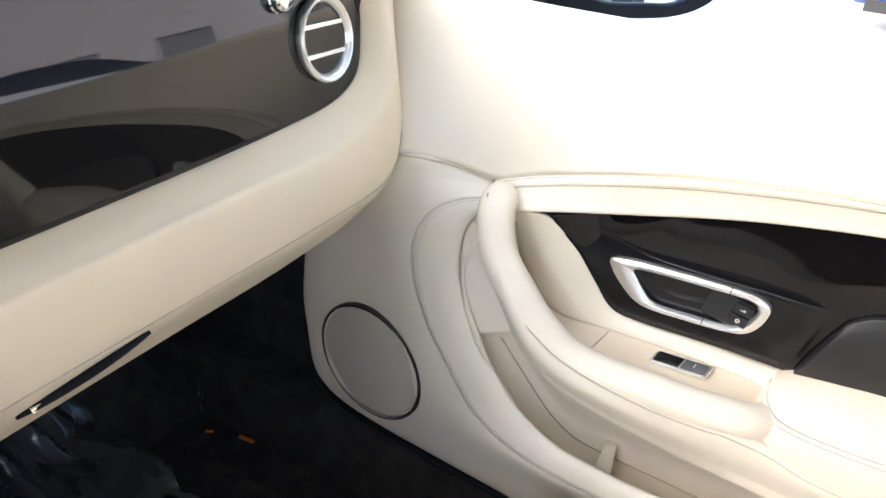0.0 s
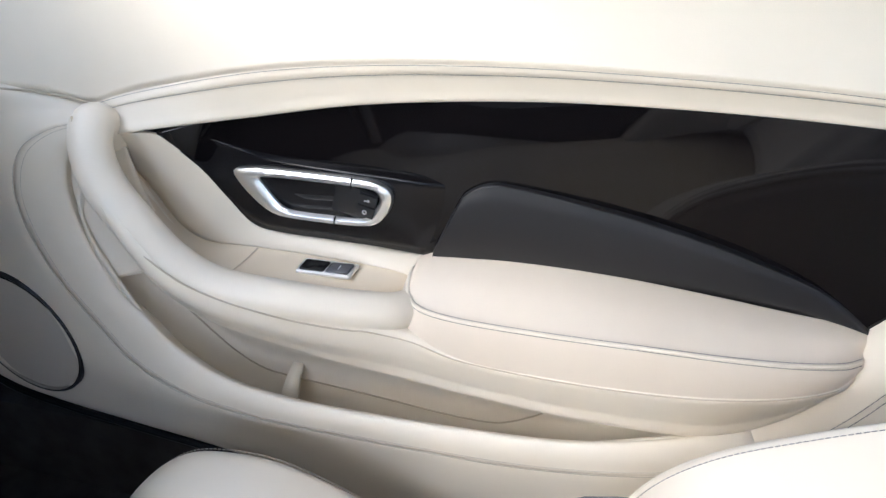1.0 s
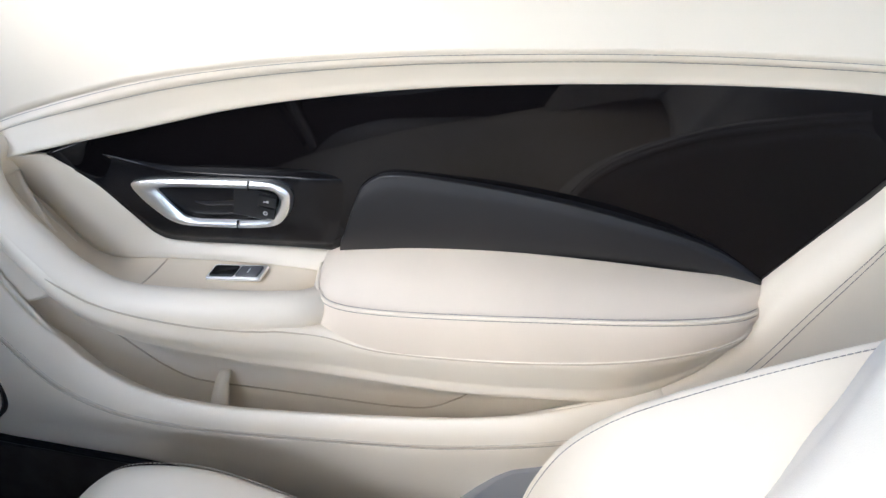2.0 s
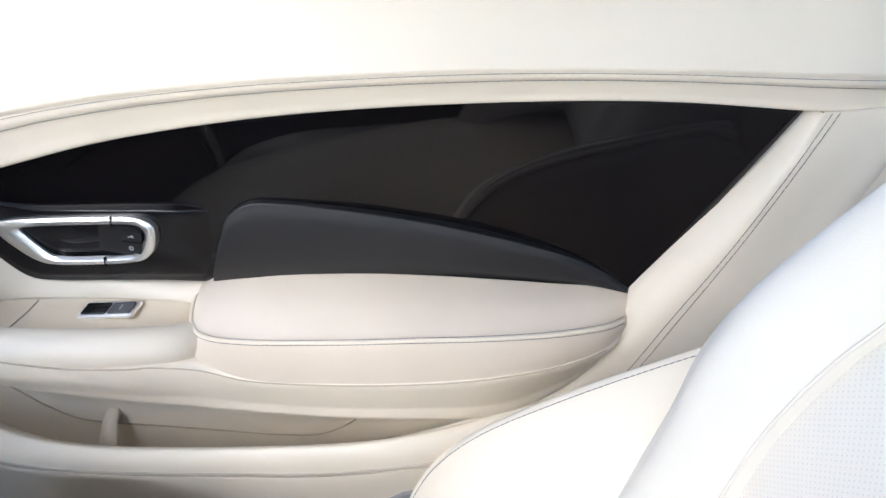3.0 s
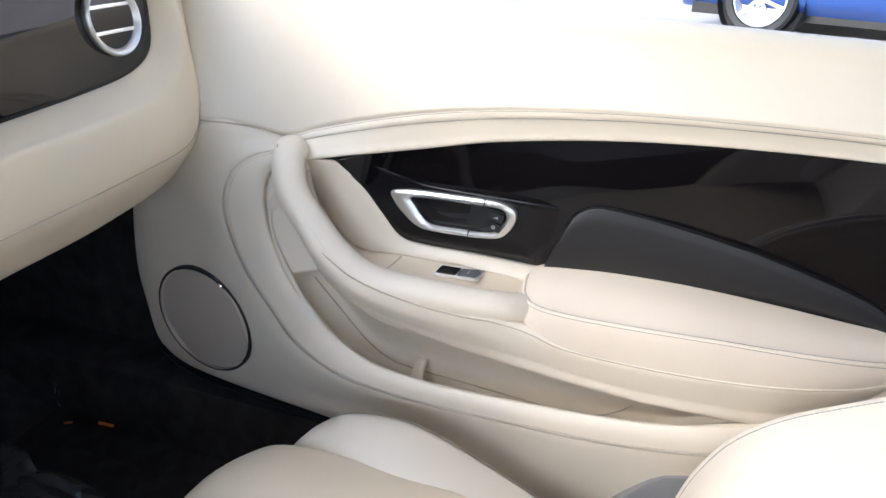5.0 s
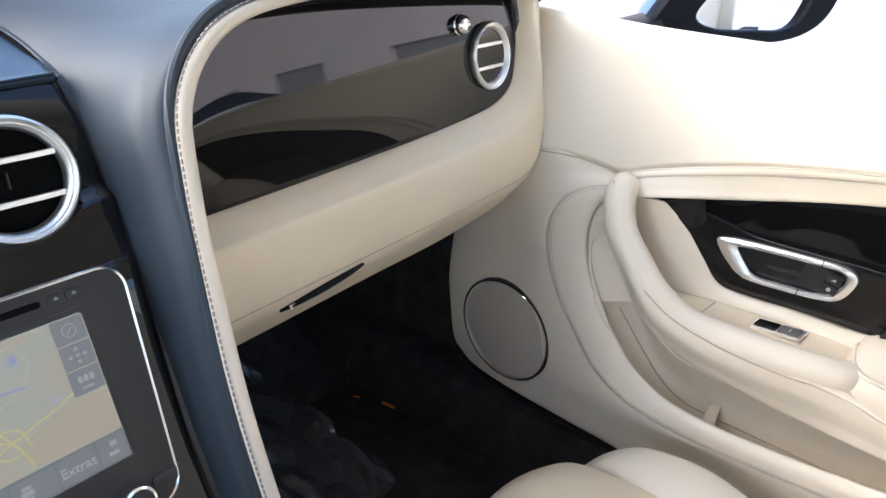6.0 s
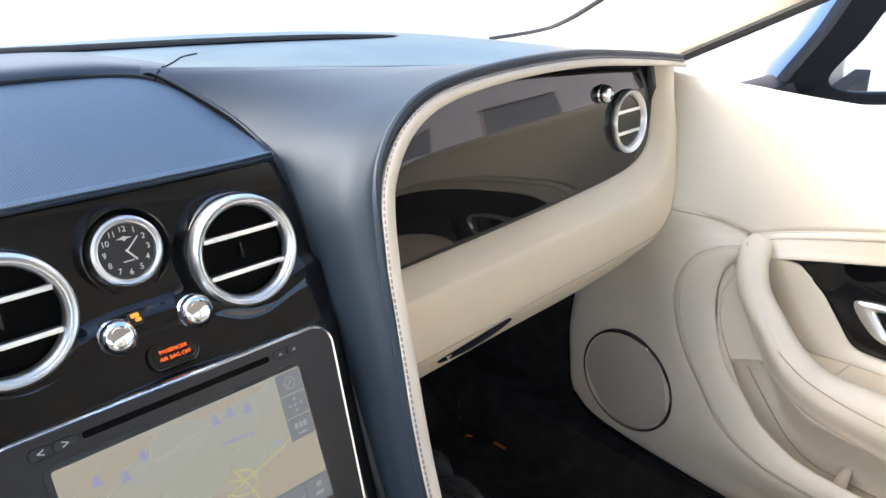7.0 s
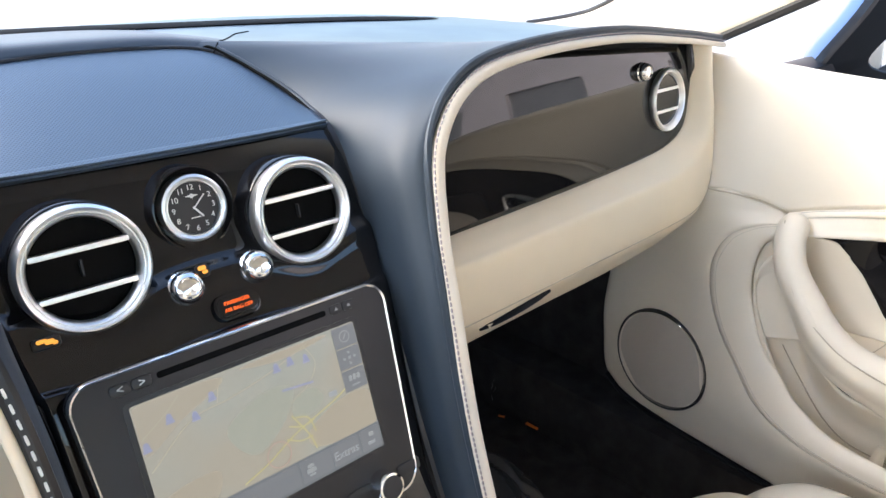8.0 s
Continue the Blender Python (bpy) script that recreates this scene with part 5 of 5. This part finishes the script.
        part("piping", tube_bm(lifted(wing, 18.6, 0.0004), 0.0028, 8), CREAM, th)
        part("back_bolster", grid_bm(loft([place(shift(seam, -0.004, -0.012), s), place(seam, s), place(blend(seam, top, 0.5, 0, 0.012, 0.004), s), place(top, s), place(out, s), place(rear, s)], 60, 40)), CREAM_SKYLIT, th, "pale cream leather backrest bolster, sky sheen in its colour")
        part("seam", tube_bm(spline(place(shift(seam, -0.003, -0.003), s), 80), 0.0009, 6), CREAM_SKYLIT, th)
    panel = loft([[(cx + f * x, y - 0.010 - 0.012 * (1 - f * f), z) for x, y, z in seam] for f in (-1, -0.6, 0, 0.6, 1)], 60, 30)
    part("backrest", grid_bm(panel), PERFORATED, th, "perforated pale cream leather backrest centre, sky sheen in its colour", thick=0.03)
    part("back_shell", grid_bm(loft([[(cx + f * x, y - 0.02 * (1 - f * f), z) for x, y, z in rear] for f in (-1, -0.5, 0, 0.5, 1)], 40, 20)), CREAM_SKYLIT, th)
    cap = loft([[(cx + f * 0.07, y, z + 0.01 * (1 - f * f)) for f in (-1, -0.5, 0, 0.5, 1)] for y, z in ((-0.52, 0.815), (-0.57, 0.83), (-0.655, 0.80))], 20, 8)
    part("back_top", grid_bm(cap), CREAM_SKYLIT, th)
    part("headrest", box_bm((0.25, 0.09, 0.15), pose(cx, -0.60, 0.895, -12, 0, 0), 0.035, seg=5), CREAM_SKYLIT, th, "cream leather headrest")
    part("seat_base", box_bm((0.36, 0.5, 0.12), pose(cx, -0.02, 0.06), 0.02), BLACK, th, "black seat base")
    return th


PERFORATED = CREAM_SKYLIT.copy()
PERFORATED.name = "perforated_cream_leather"
nt = PERFORATED.node_tree
shader = nt.nodes["Principled BSDF"]
uv = nt.nodes.new("ShaderNodeTexCoord")
flatten = nt.nodes.new("ShaderNodeVectorMath")
flatten.operation = "MULTIPLY"
flatten.inputs[1].default_value = (1, 0, 1.06)
nt.links.new(uv.outputs["Object"], flatten.inputs[0])
turn = nt.nodes.new("ShaderNodeVectorRotate")
turn.rotation_type = "Y_AXIS"
turn.inputs["Angle"].default_value = radians(45)
nt.links.new(flatten.outputs["Vector"], turn.inputs["Vector"])
vor = nt.nodes.new("ShaderNodeTexVoronoi")
vor.inputs["Scale"].default_value, vor.inputs["Randomness"].default_value = 400, 0.0
nt.links.new(turn.outputs["Vector"], vor.inputs["Vector"])
cut = nt.nodes.new("ShaderNodeMapRange")
cut.inputs["From Min"].default_value, cut.inputs["From Max"].default_value = 0.14, 0.22
nt.links.new(vor.outputs["Distance"], cut.inputs["Value"])
mix = nt.nodes.new("ShaderNodeMix")
mix.data_type = "RGBA"
nt.links.new(cut.outputs["Result"], mix.inputs["Factor"])
mix.inputs["A"].default_value = (0.67, 0.635, 0.58, 1)
mix.inputs["B"].default_value = (0.78, 0.73, 0.65, 1)
nt.links.new(mix.outputs["Result"], shader.inputs["Base Color"])
seat(0.365, "passenger_seat", "cream leather passenger seat with perforated backrest")
seat(-0.375, "driver_seat", "cream leather driver seat behind the wheel side")

# ---------------------------------------------------------------- floor and shell
floor = tagged(part("floor", box_bm((1.5, 2.6, 0.04), pose(0, -0.15, -0.02), 0.0), CARPET, None), "black carpet of the car floor", "floor", kind="structure")
bulk = loft([[(x, y - back * abs(x), z - drop * abs(x)) for x in (-0.80, -0.4, 0.0, 0.4, 0.80)] for y, z, back, drop in ((0.86, 0.0, 0, 0), (1.02, 0.12, 0, 0), (1.05, 0.35, 0, 0), (0.98, 0.64, 0.10, 0.02), (0.945, 0.715, 0.17, 0.045))], 24, 30)
tagged(part("wall_front", grid_bm(bulk), CARPET, None, thick=0.02), "black carpeted front bulkhead of the footwell", "wall", kind="structure")
tagged(part("wall_side", box_bm((0.05, 2.75, 0.62), pose(0.79, -0.22, 0.25)), CARPET, None), "dark inner skin of the car side", "wall", kind="structure")
tagged(part("wall_left", box_bm((0.05, 2.75, 0.62), pose(-0.825, -0.22, 0.25)), CARPET, None), "dark inner skin of the driver side", "wall", kind="structure")
tagged(part("sill", box_bm((0.10, 2.1, 0.14), pose(0.735, 0.0, 0.05), 0.02), CARPET, None), "black carpeted door sill", "sill", kind="structure")
console = thing("centre_console", "dark centre console between the seats", "console")
part("console_body", box_bm((0.24, 0.95, 0.30), pose(0.0, -0.16, 0.15), 0.03), NAVY, console)
tagged(part("wall_rear", box_bm((1.5, 0.05, 0.75), pose(0, -1.35, 0.35)), CREAM, None), "cream rear bulkhead of the cabin", "wall", kind="structure")
ROOF = [[(x, y + (0.07 - 0.14 * (x / 0.5) ** 2 if y > 0.2 else 0), z - 0.11 * (abs(x) / 0.62) ** 3.5) for x in (-0.62, -0.45, -0.2, 0, 0.2, 0.45, 0.62)] for y, z in ((0.28, 0.988), (-0.04, 1.06), (-0.45, 1.085), (-0.80, 1.06), (-1.00, 1.02))]
tagged(part("ceiling", grid_bm(loft(ROOF, 20, 16)), HEADLINER, None, thick=-0.03), "pale cloth headliner of the car roof", "headliner", kind="structure")

# unseen rear pillars, added to hold back light from behind
for name, side in (("pillar_right", 1), ("pillar_left", -1)):
    QP = [[(side * x, y, z) for x, y, z in c] for c in ([(0.70, -1.02, 0.70), (0.70, -1.2, 0.71), (0.70, -1.36, 0.72)], [(0.66, -1.04, 0.82), (0.65, -1.2, 0.82), (0.63, -1.36, 0.79)], [(0.60, -1.0, 0.94), (0.58, -1.2, 0.90), (0.56, -1.34, 0.84)])]
    tagged(part(name, grid_bm(loft(QP, 14, 10)), HEADLINER, None, thick=0.03), "unseen pale cloth covered rear roof pillar", "pillar", kind="structure")
tagged(part("driver_sill", box_bm((0.10, 2.0, 0.16), pose(-0.74, -0.20, 0.04), 0.02), CARPET, None), "black door sill at the driver side", "sill", kind="structure")


# unseen shut door, added to cut low light from the driver side
tagged(part("door_1", box_bm((0.06, 2.0, 0.66), pose(-0.78, -0.20, 0.33), 0.02), CREAM, None), "unseen cream inner side of the driver door", "car door", kind="structure")

# windscreen pillar on the passenger side
pillar = thing("windscreen_pillar", "cream covered windscreen pillar with black seal", "pillar")
PI_LOW = [(0.712, 0.520, 0.706), (0.709, 0.46, 0.735), (0.706, 0.40, 0.764), (0.700, 0.33, 0.798), (0.690, 0.25, 0.838), (0.655, 0.05, 0.925), (0.60, -0.15, 0.985)]
PI_UP = [(0.690, 0.80, 0.712), (0.728, 0.745, 0.7235), (0.738, 0.705, 0.737), (0.708, 0.615, 0.776), (0.668, 0.47, 0.850), (0.625, 0.26, 0.945), (0.585, 0.05, 1.01)]
pil = loft([shift(PI_LOW, 0.03, 0, 0.005), PI_LOW, blend(PI_LOW, PI_UP, 0.5, -0.014), PI_UP, shift(PI_UP, 0.02, 0.02, 0)], 60, 20)
part("pillar_skin", grid_bm(pil), CREAM, pillar, thick=-0.01)
part("seal", tube_bm(spline(shift(PI_LOW, 0.006, 0, -0.004), 40), 0.007, 8), RUBBER, pillar, "black rubber window seal")
part("screen_edge", tube_bm(spline(shift(PI_UP, 0.003, 0.003, 0.001), 60), 0.0042, 8), RUBBER, pillar)

part("header", tube_bm(spline([(0.585, 0.17, 0.955), (0.4, 0.28, 0.98), (0.0, 0.35, 0.99), (-0.4, 0.28, 0.98), (-0.585, 0.17, 0.955)], 40), 0.03, 10, squash=0.7), HEADLINER, pillar, "pale windscreen header rail")

# ---------------------------------------------------------------- on the footwell floor
sheet = thing("plastic_sheet", "crumpled dark plastic sheet lying over the footwell carpet", "plastic sheet")
CLEAR = bpy.data.materials.new("dark_film")
CLEAR.use_nodes = True
b = CLEAR.node_tree.nodes["Principled BSDF"]
b.inputs["Base Color"].default_value, b.inputs["Roughness"].default_value, b.inputs["Alpha"].default_value = (0.080, 0.077, 0.075, 1), 0.20, 0.9
b.inputs["Specular IOR Level"].default_value = 1.0
nt = CLEAR.node_tree
tc, crease, relief = nt.nodes.new("ShaderNodeTexCoord"), nt.nodes.new("ShaderNodeTexNoise"), nt.nodes.new("ShaderNodeBump")
crease.noise_type, crease.normalize = "RIDGED_MULTIFRACTAL", False
crease.inputs["Scale"].default_value, crease.inputs["Detail"].default_value, crease.inputs["Distortion"].default_value = 11, 3, 1.2
relief.inputs["Strength"].default_value, relief.inputs["Distance"].default_value = 0.9, 0.008
stretch = nt.nodes.new("ShaderNodeVectorMath")
stretch.operation = "MULTIPLY"
stretch.inputs[1].default_value = (1.8, 0.5, 1)
nt.links.new(tc.outputs["Object"], stretch.inputs[0])
nt.links.new(stretch.outputs["Vector"], crease.inputs["Vector"])
nt.links.new(crease.outputs["Fac"], relief.inputs["Height"])
nt.links.new(relief.outputs["Normal"], b.inputs["Normal"])
film = []
for i in range(110):
    row = []
    for j in range(100):
        x, y = 0.14 + (0.40 + 0.05 * noise.noise(Vector((i * 0.05, 3.1, 0)))) * j / 99, 0.58 + 0.44 * i / 109
        v = Vector((x * 16, y * 6, 1.7))
        z = 0.022 + 0.045 * abs(noise.noise(v)) + 0.020 * abs(noise.noise(v * 2.2)) + 0.004 * abs(noise.noise(v * 5)) + 2.2 * max(0, y - 0.84) ** 2
        row.append((x + 0.02 * noise.noise(v * 0.7), y, z))
    film.append(row)
part("film", grid_bm(np.array(film)), CLEAR, sheet, angle=25)
tagged(part("floor_mat", box_bm((0.44, 0.50, 0.010), pose(0.40, 0.52, 0.006), 0.004), CARPET, None), "black carpet mat lying in the footwell", "floor mat")
# orange strips stand in for a lamp's reflection in the plastic
tag_group = "orange tags in the footwell"
tagged(part("glint_strip", box_bm((0.024, 0.006, 0.002), pose(0.668, 0.732, 0.022, 0, 12, -74), 0.0005), ORANGE_GLINT, None), "small orange strip painted as a lamp reflection in the footwell", "tag", group=tag_group)
tagged(part("glint_strip", box_bm((0.012, 0.004, 0.002), pose(0.650, 0.790, 0.022, 0, 8, -50), 0.0005), ORANGE_GLINT, None), "tiny orange strip painted as a lamp reflection near the sill", "tag", group=tag_group)
FILM = material("clear_film_scrap", (0.30, 0.29, 0.28), rough=0.25, mottle=0.3, mottle_scale=60)
scrap = [[(0.690 + 0.006 * math.sin(9 * u + 3 * v), 0.845 + 0.016 * (u - 0.5) * (1 - 0.4 * v) + 0.004 * math.sin(7 * v), 0.014 + 0.046 * v) for u in np.linspace(0, 1, 7)] for v in np.linspace(0, 1, 10)]
tagged(part("film_scrap", grid_bm(np.array(scrap)), FILM, None, thick=0.0006), "crumpled scrap of pale film beside the sill", "film scrap")

# ---------------------------------------------------------------- outside
ground = tagged(part("ground", box_bm((400, 400, 0.1), pose(0, 0, -0.27)), CONCRETE, None), "pale sunlit concrete forecourt", "ground", kind="structure")

# outside mirror of the passenger door
mirror = thing("door_mirror", "blue door mirror with black frame and silvered glass", "car mirror")
mm = basis((0.945, 0.330, 0.735), (-0.63, -0.776, 0.03))
ro = closed([(-0.150, -0.084), (-0.05, -0.088), (0.055, -0.087), (0.112, -0.060), (0.138, 0.0), (0.148, 0.060), (0.120, 0.088), (0.03, 0.092), (-0.045, 0.078), (-0.095, 0.005)], 60)
ri = closed([(-0.078, -0.052), (-0.048, -0.070), (0.010, -0.073), (0.060, -0.071), (0.083, -0.040), (0.096, 0.010), (0.102, 0.060), (0.040, 0.068), (-0.002, 0.052), (-0.040, -0.004)], 60)
mid = ro.mean(0)
rows = [[mm @ Vector((*(p * f + mid * (1 - f) + np.array([-0.02, 0.0]) * (1 - f)), h)) for p in ro] for f, h in ((0.05, -0.130), (0.45, -0.122), (0.74, -0.095), (0.92, -0.050), (0.99, -0.012))]
part("shell", grid_bm(np.array(rows), wrap=True), BLUE_PAINT, mirror, "blue painted mirror shell")
rows = [[mm @ Vector((*p, h)) for p in q] for q, h in ((ro, -0.014), (ro, 0.006), (ro * 0.93 + ri * 0.07, 0.010), (ri * 1.03, 0.009), (ri, 0.006), (ri, -0.006))]
part("frame", grid_bm(np.array(rows), wrap=True), MIRROR_BLACK, mirror, "black mirror frame")
SILVER = material("silvered_glass", (0.92, 0.93, 0.94), rough=0.01, metal=1.0, mottle=0)
part("mirror_glass", plate_bm([tuple(p) for p in ri], mm @ pose(0, 0, -0.004), 0.003), SILVER, mirror, "silvered mirror glass")
part("arm", box_bm((0.16, 0.06, 0.045), pose(0.80, 0.445, 0.650, 0, -8, -20), 0.015), MIRROR_BLACK, mirror, "black mirror arm")


def parked_car(name, label, at, turn, paint, flip=1):
    """A parked saloon: lofted body, glasshouse, wheels with tyre, rim and spokes. It stands along its local x."""
    car = thing(name, label, "car")
    st = (-2.25, -2.18, -1.9, -1.3, -0.6, 0.0, 0.7, 1.3, 1.9, 2.18, 2.25)
    top = (0.62, 0.78, 0.90, 0.95, 0.95, 0.95, 0.94, 0.88, 0.78, 0.66, 0.55)
    half = (0.70, 0.82, 0.89, 0.92, 0.92, 0.92, 0.92, 0.91, 0.87, 0.80, 0.68)
    sect = [[(x, -h * 0.86, 0.20), (x, -h, 0.34), (x, -h * 1.01, 0.60), (x, -h * 0.95, t * 0.92), (x, -h * 0.80, t), (x, 0, t + 0.03), (x, h * 0.80, t), (x, h * 0.95, t * 0.92), (x, h * 1.01, 0.60), (x, h, 0.34), (x, h * 0.86, 0.20)] for x, t, h in zip(st, top, half)]
    part("body", grid_bm(loft(sect, 44, 50)), paint, car)
    gx = (-1.75, -1.15, -0.55, 0.1, 0.55, 1.15)
    gz = (0.93, 1.25, 1.40, 1.42, 1.34, 0.93)
    sect = [[(x, -0.80, 0.92), (x, -0.62 - 0.18 * (z < 1), z), (x, 0, z + 0.03), (x, 0.62 + 0.18 * (z < 1), z), (x, 0.80, 0.92)] for x, z in zip(gx, gz)]
    part("glasshouse", grid_bm(loft(sect, 24, 24)), TINTED, car, "tinted windows")
    sect = [[(x, -0.60, z + 0.012), (x, 0, z + 0.045), (x, 0.60, z + 0.012)] for x, z in zip(gx[1:5], gz[1:5])]
    part("roof", grid_bm(loft(sect, 12, 16)), paint, car)
    part("underside", box_bm((4.1, 1.6, 0.10), pose(0, 0, 0.20)), BLACK, car)
    for x in (-1.38, 1.36):
        for y in (-0.84, 0.84):
            m = pose(x, y, 0.33, 90 if y < 0 else -90, 0, 0)
            w = part("wheel", spin_bm([(0.235, 0.02), (0.25, 0.09), (0.30, 0.105), (0.325, 0.085), (0.33, 0.0), (0.325, -0.10), (0.25, -0.11)], m, 40, close=False), RUBBER, car, "black tyre on a silver alloy rim")
            part("rim", spin_bm([(0.24, 0.085), (0.225, 0.088), (0.215, 0.05), (0.20, 0.0), (0.001, -0.02)], m, 40), ALLOY, w)
            for k in range(9):
                part("spoke", box_bm((0.19, 0.030, 0.025), m @ pose(0, 0, 0, 0, 0, 40 * k) @ pose(0.125, 0, 0.065, 0, 8, 0), 0.006), ALLOY, w)
            part("hub", spin_bm([(0.045, 0.05), (0.042, 0.085), (0.001, 0.09)], m, 20), ALLOY, w)
            part("wheel_arch", spin_bm([(0.39, 0.095), (0.39, 0.0), (0.001, -0.02)], m @ pose(0, 0.01, -0.012), 32), RUBBER, car)
    car.matrix_world = pose(*at, 0, 0, turn)
    return car


parked_car("parked_car", "dark blue saloon car with silver alloy wheels parked outside", (7.44, -1.91, -0.22), 65, BLUE_PAINT)
WHITE_PAINT = material("white_car_paint", (0.75, 0.75, 0.76), rough=0.3, coat=0.6, mottle=0.03)
parked_car("parked_car", "white saloon car with dark windows parked outside", (5.6, -8.6, -0.22), 15, WHITE_PAINT)

# unseen pale building along the forecourt, added for the gloss panel to reflect
RENDER_WALL = material("pale_mauve_render", (0.70, 0.64, 0.66), rough=0.85, grain=0.4, grain_scale=40, mottle=0.06, mottle_scale=0.5)
ROLLER = material("grey_roller_door", (0.30, 0.30, 0.32), rough=0.5, mottle=0.06, mottle_scale=2)
building = thing("building", "unseen long tall building with mauve rendered wall and roller doors", "building")
X0, BAYS, PITCH = 22.0, 9, 8.0
for k in range(BAYS):
    y = -52 + PITCH * k
    part("wall_bay", box_bm((0.4, PITCH - 4.0, 3.4), pose(X0 + 0.2, y - 2.0, 1.48)), RENDER_WALL, building)
    part("roller_door", box_bm((0.10, 4.0, 3.4), pose(X0 + 0.35, y + 2.0, 1.48)), ROLLER, building, "grey roller door")
part("upper_wall", box_bm((0.4, BAYS * PITCH, 10.0), pose(X0 + 0.2, -52 + PITCH * (BAYS - 1) / 2, 8.18)), RENDER_WALL, building)
part("roof", box_bm((9.0, BAYS * PITCH, 0.25), pose(X0 + 4.3, -52 + PITCH * (BAYS - 1) / 2, 13.30), 0.04), CONCRETE, building)
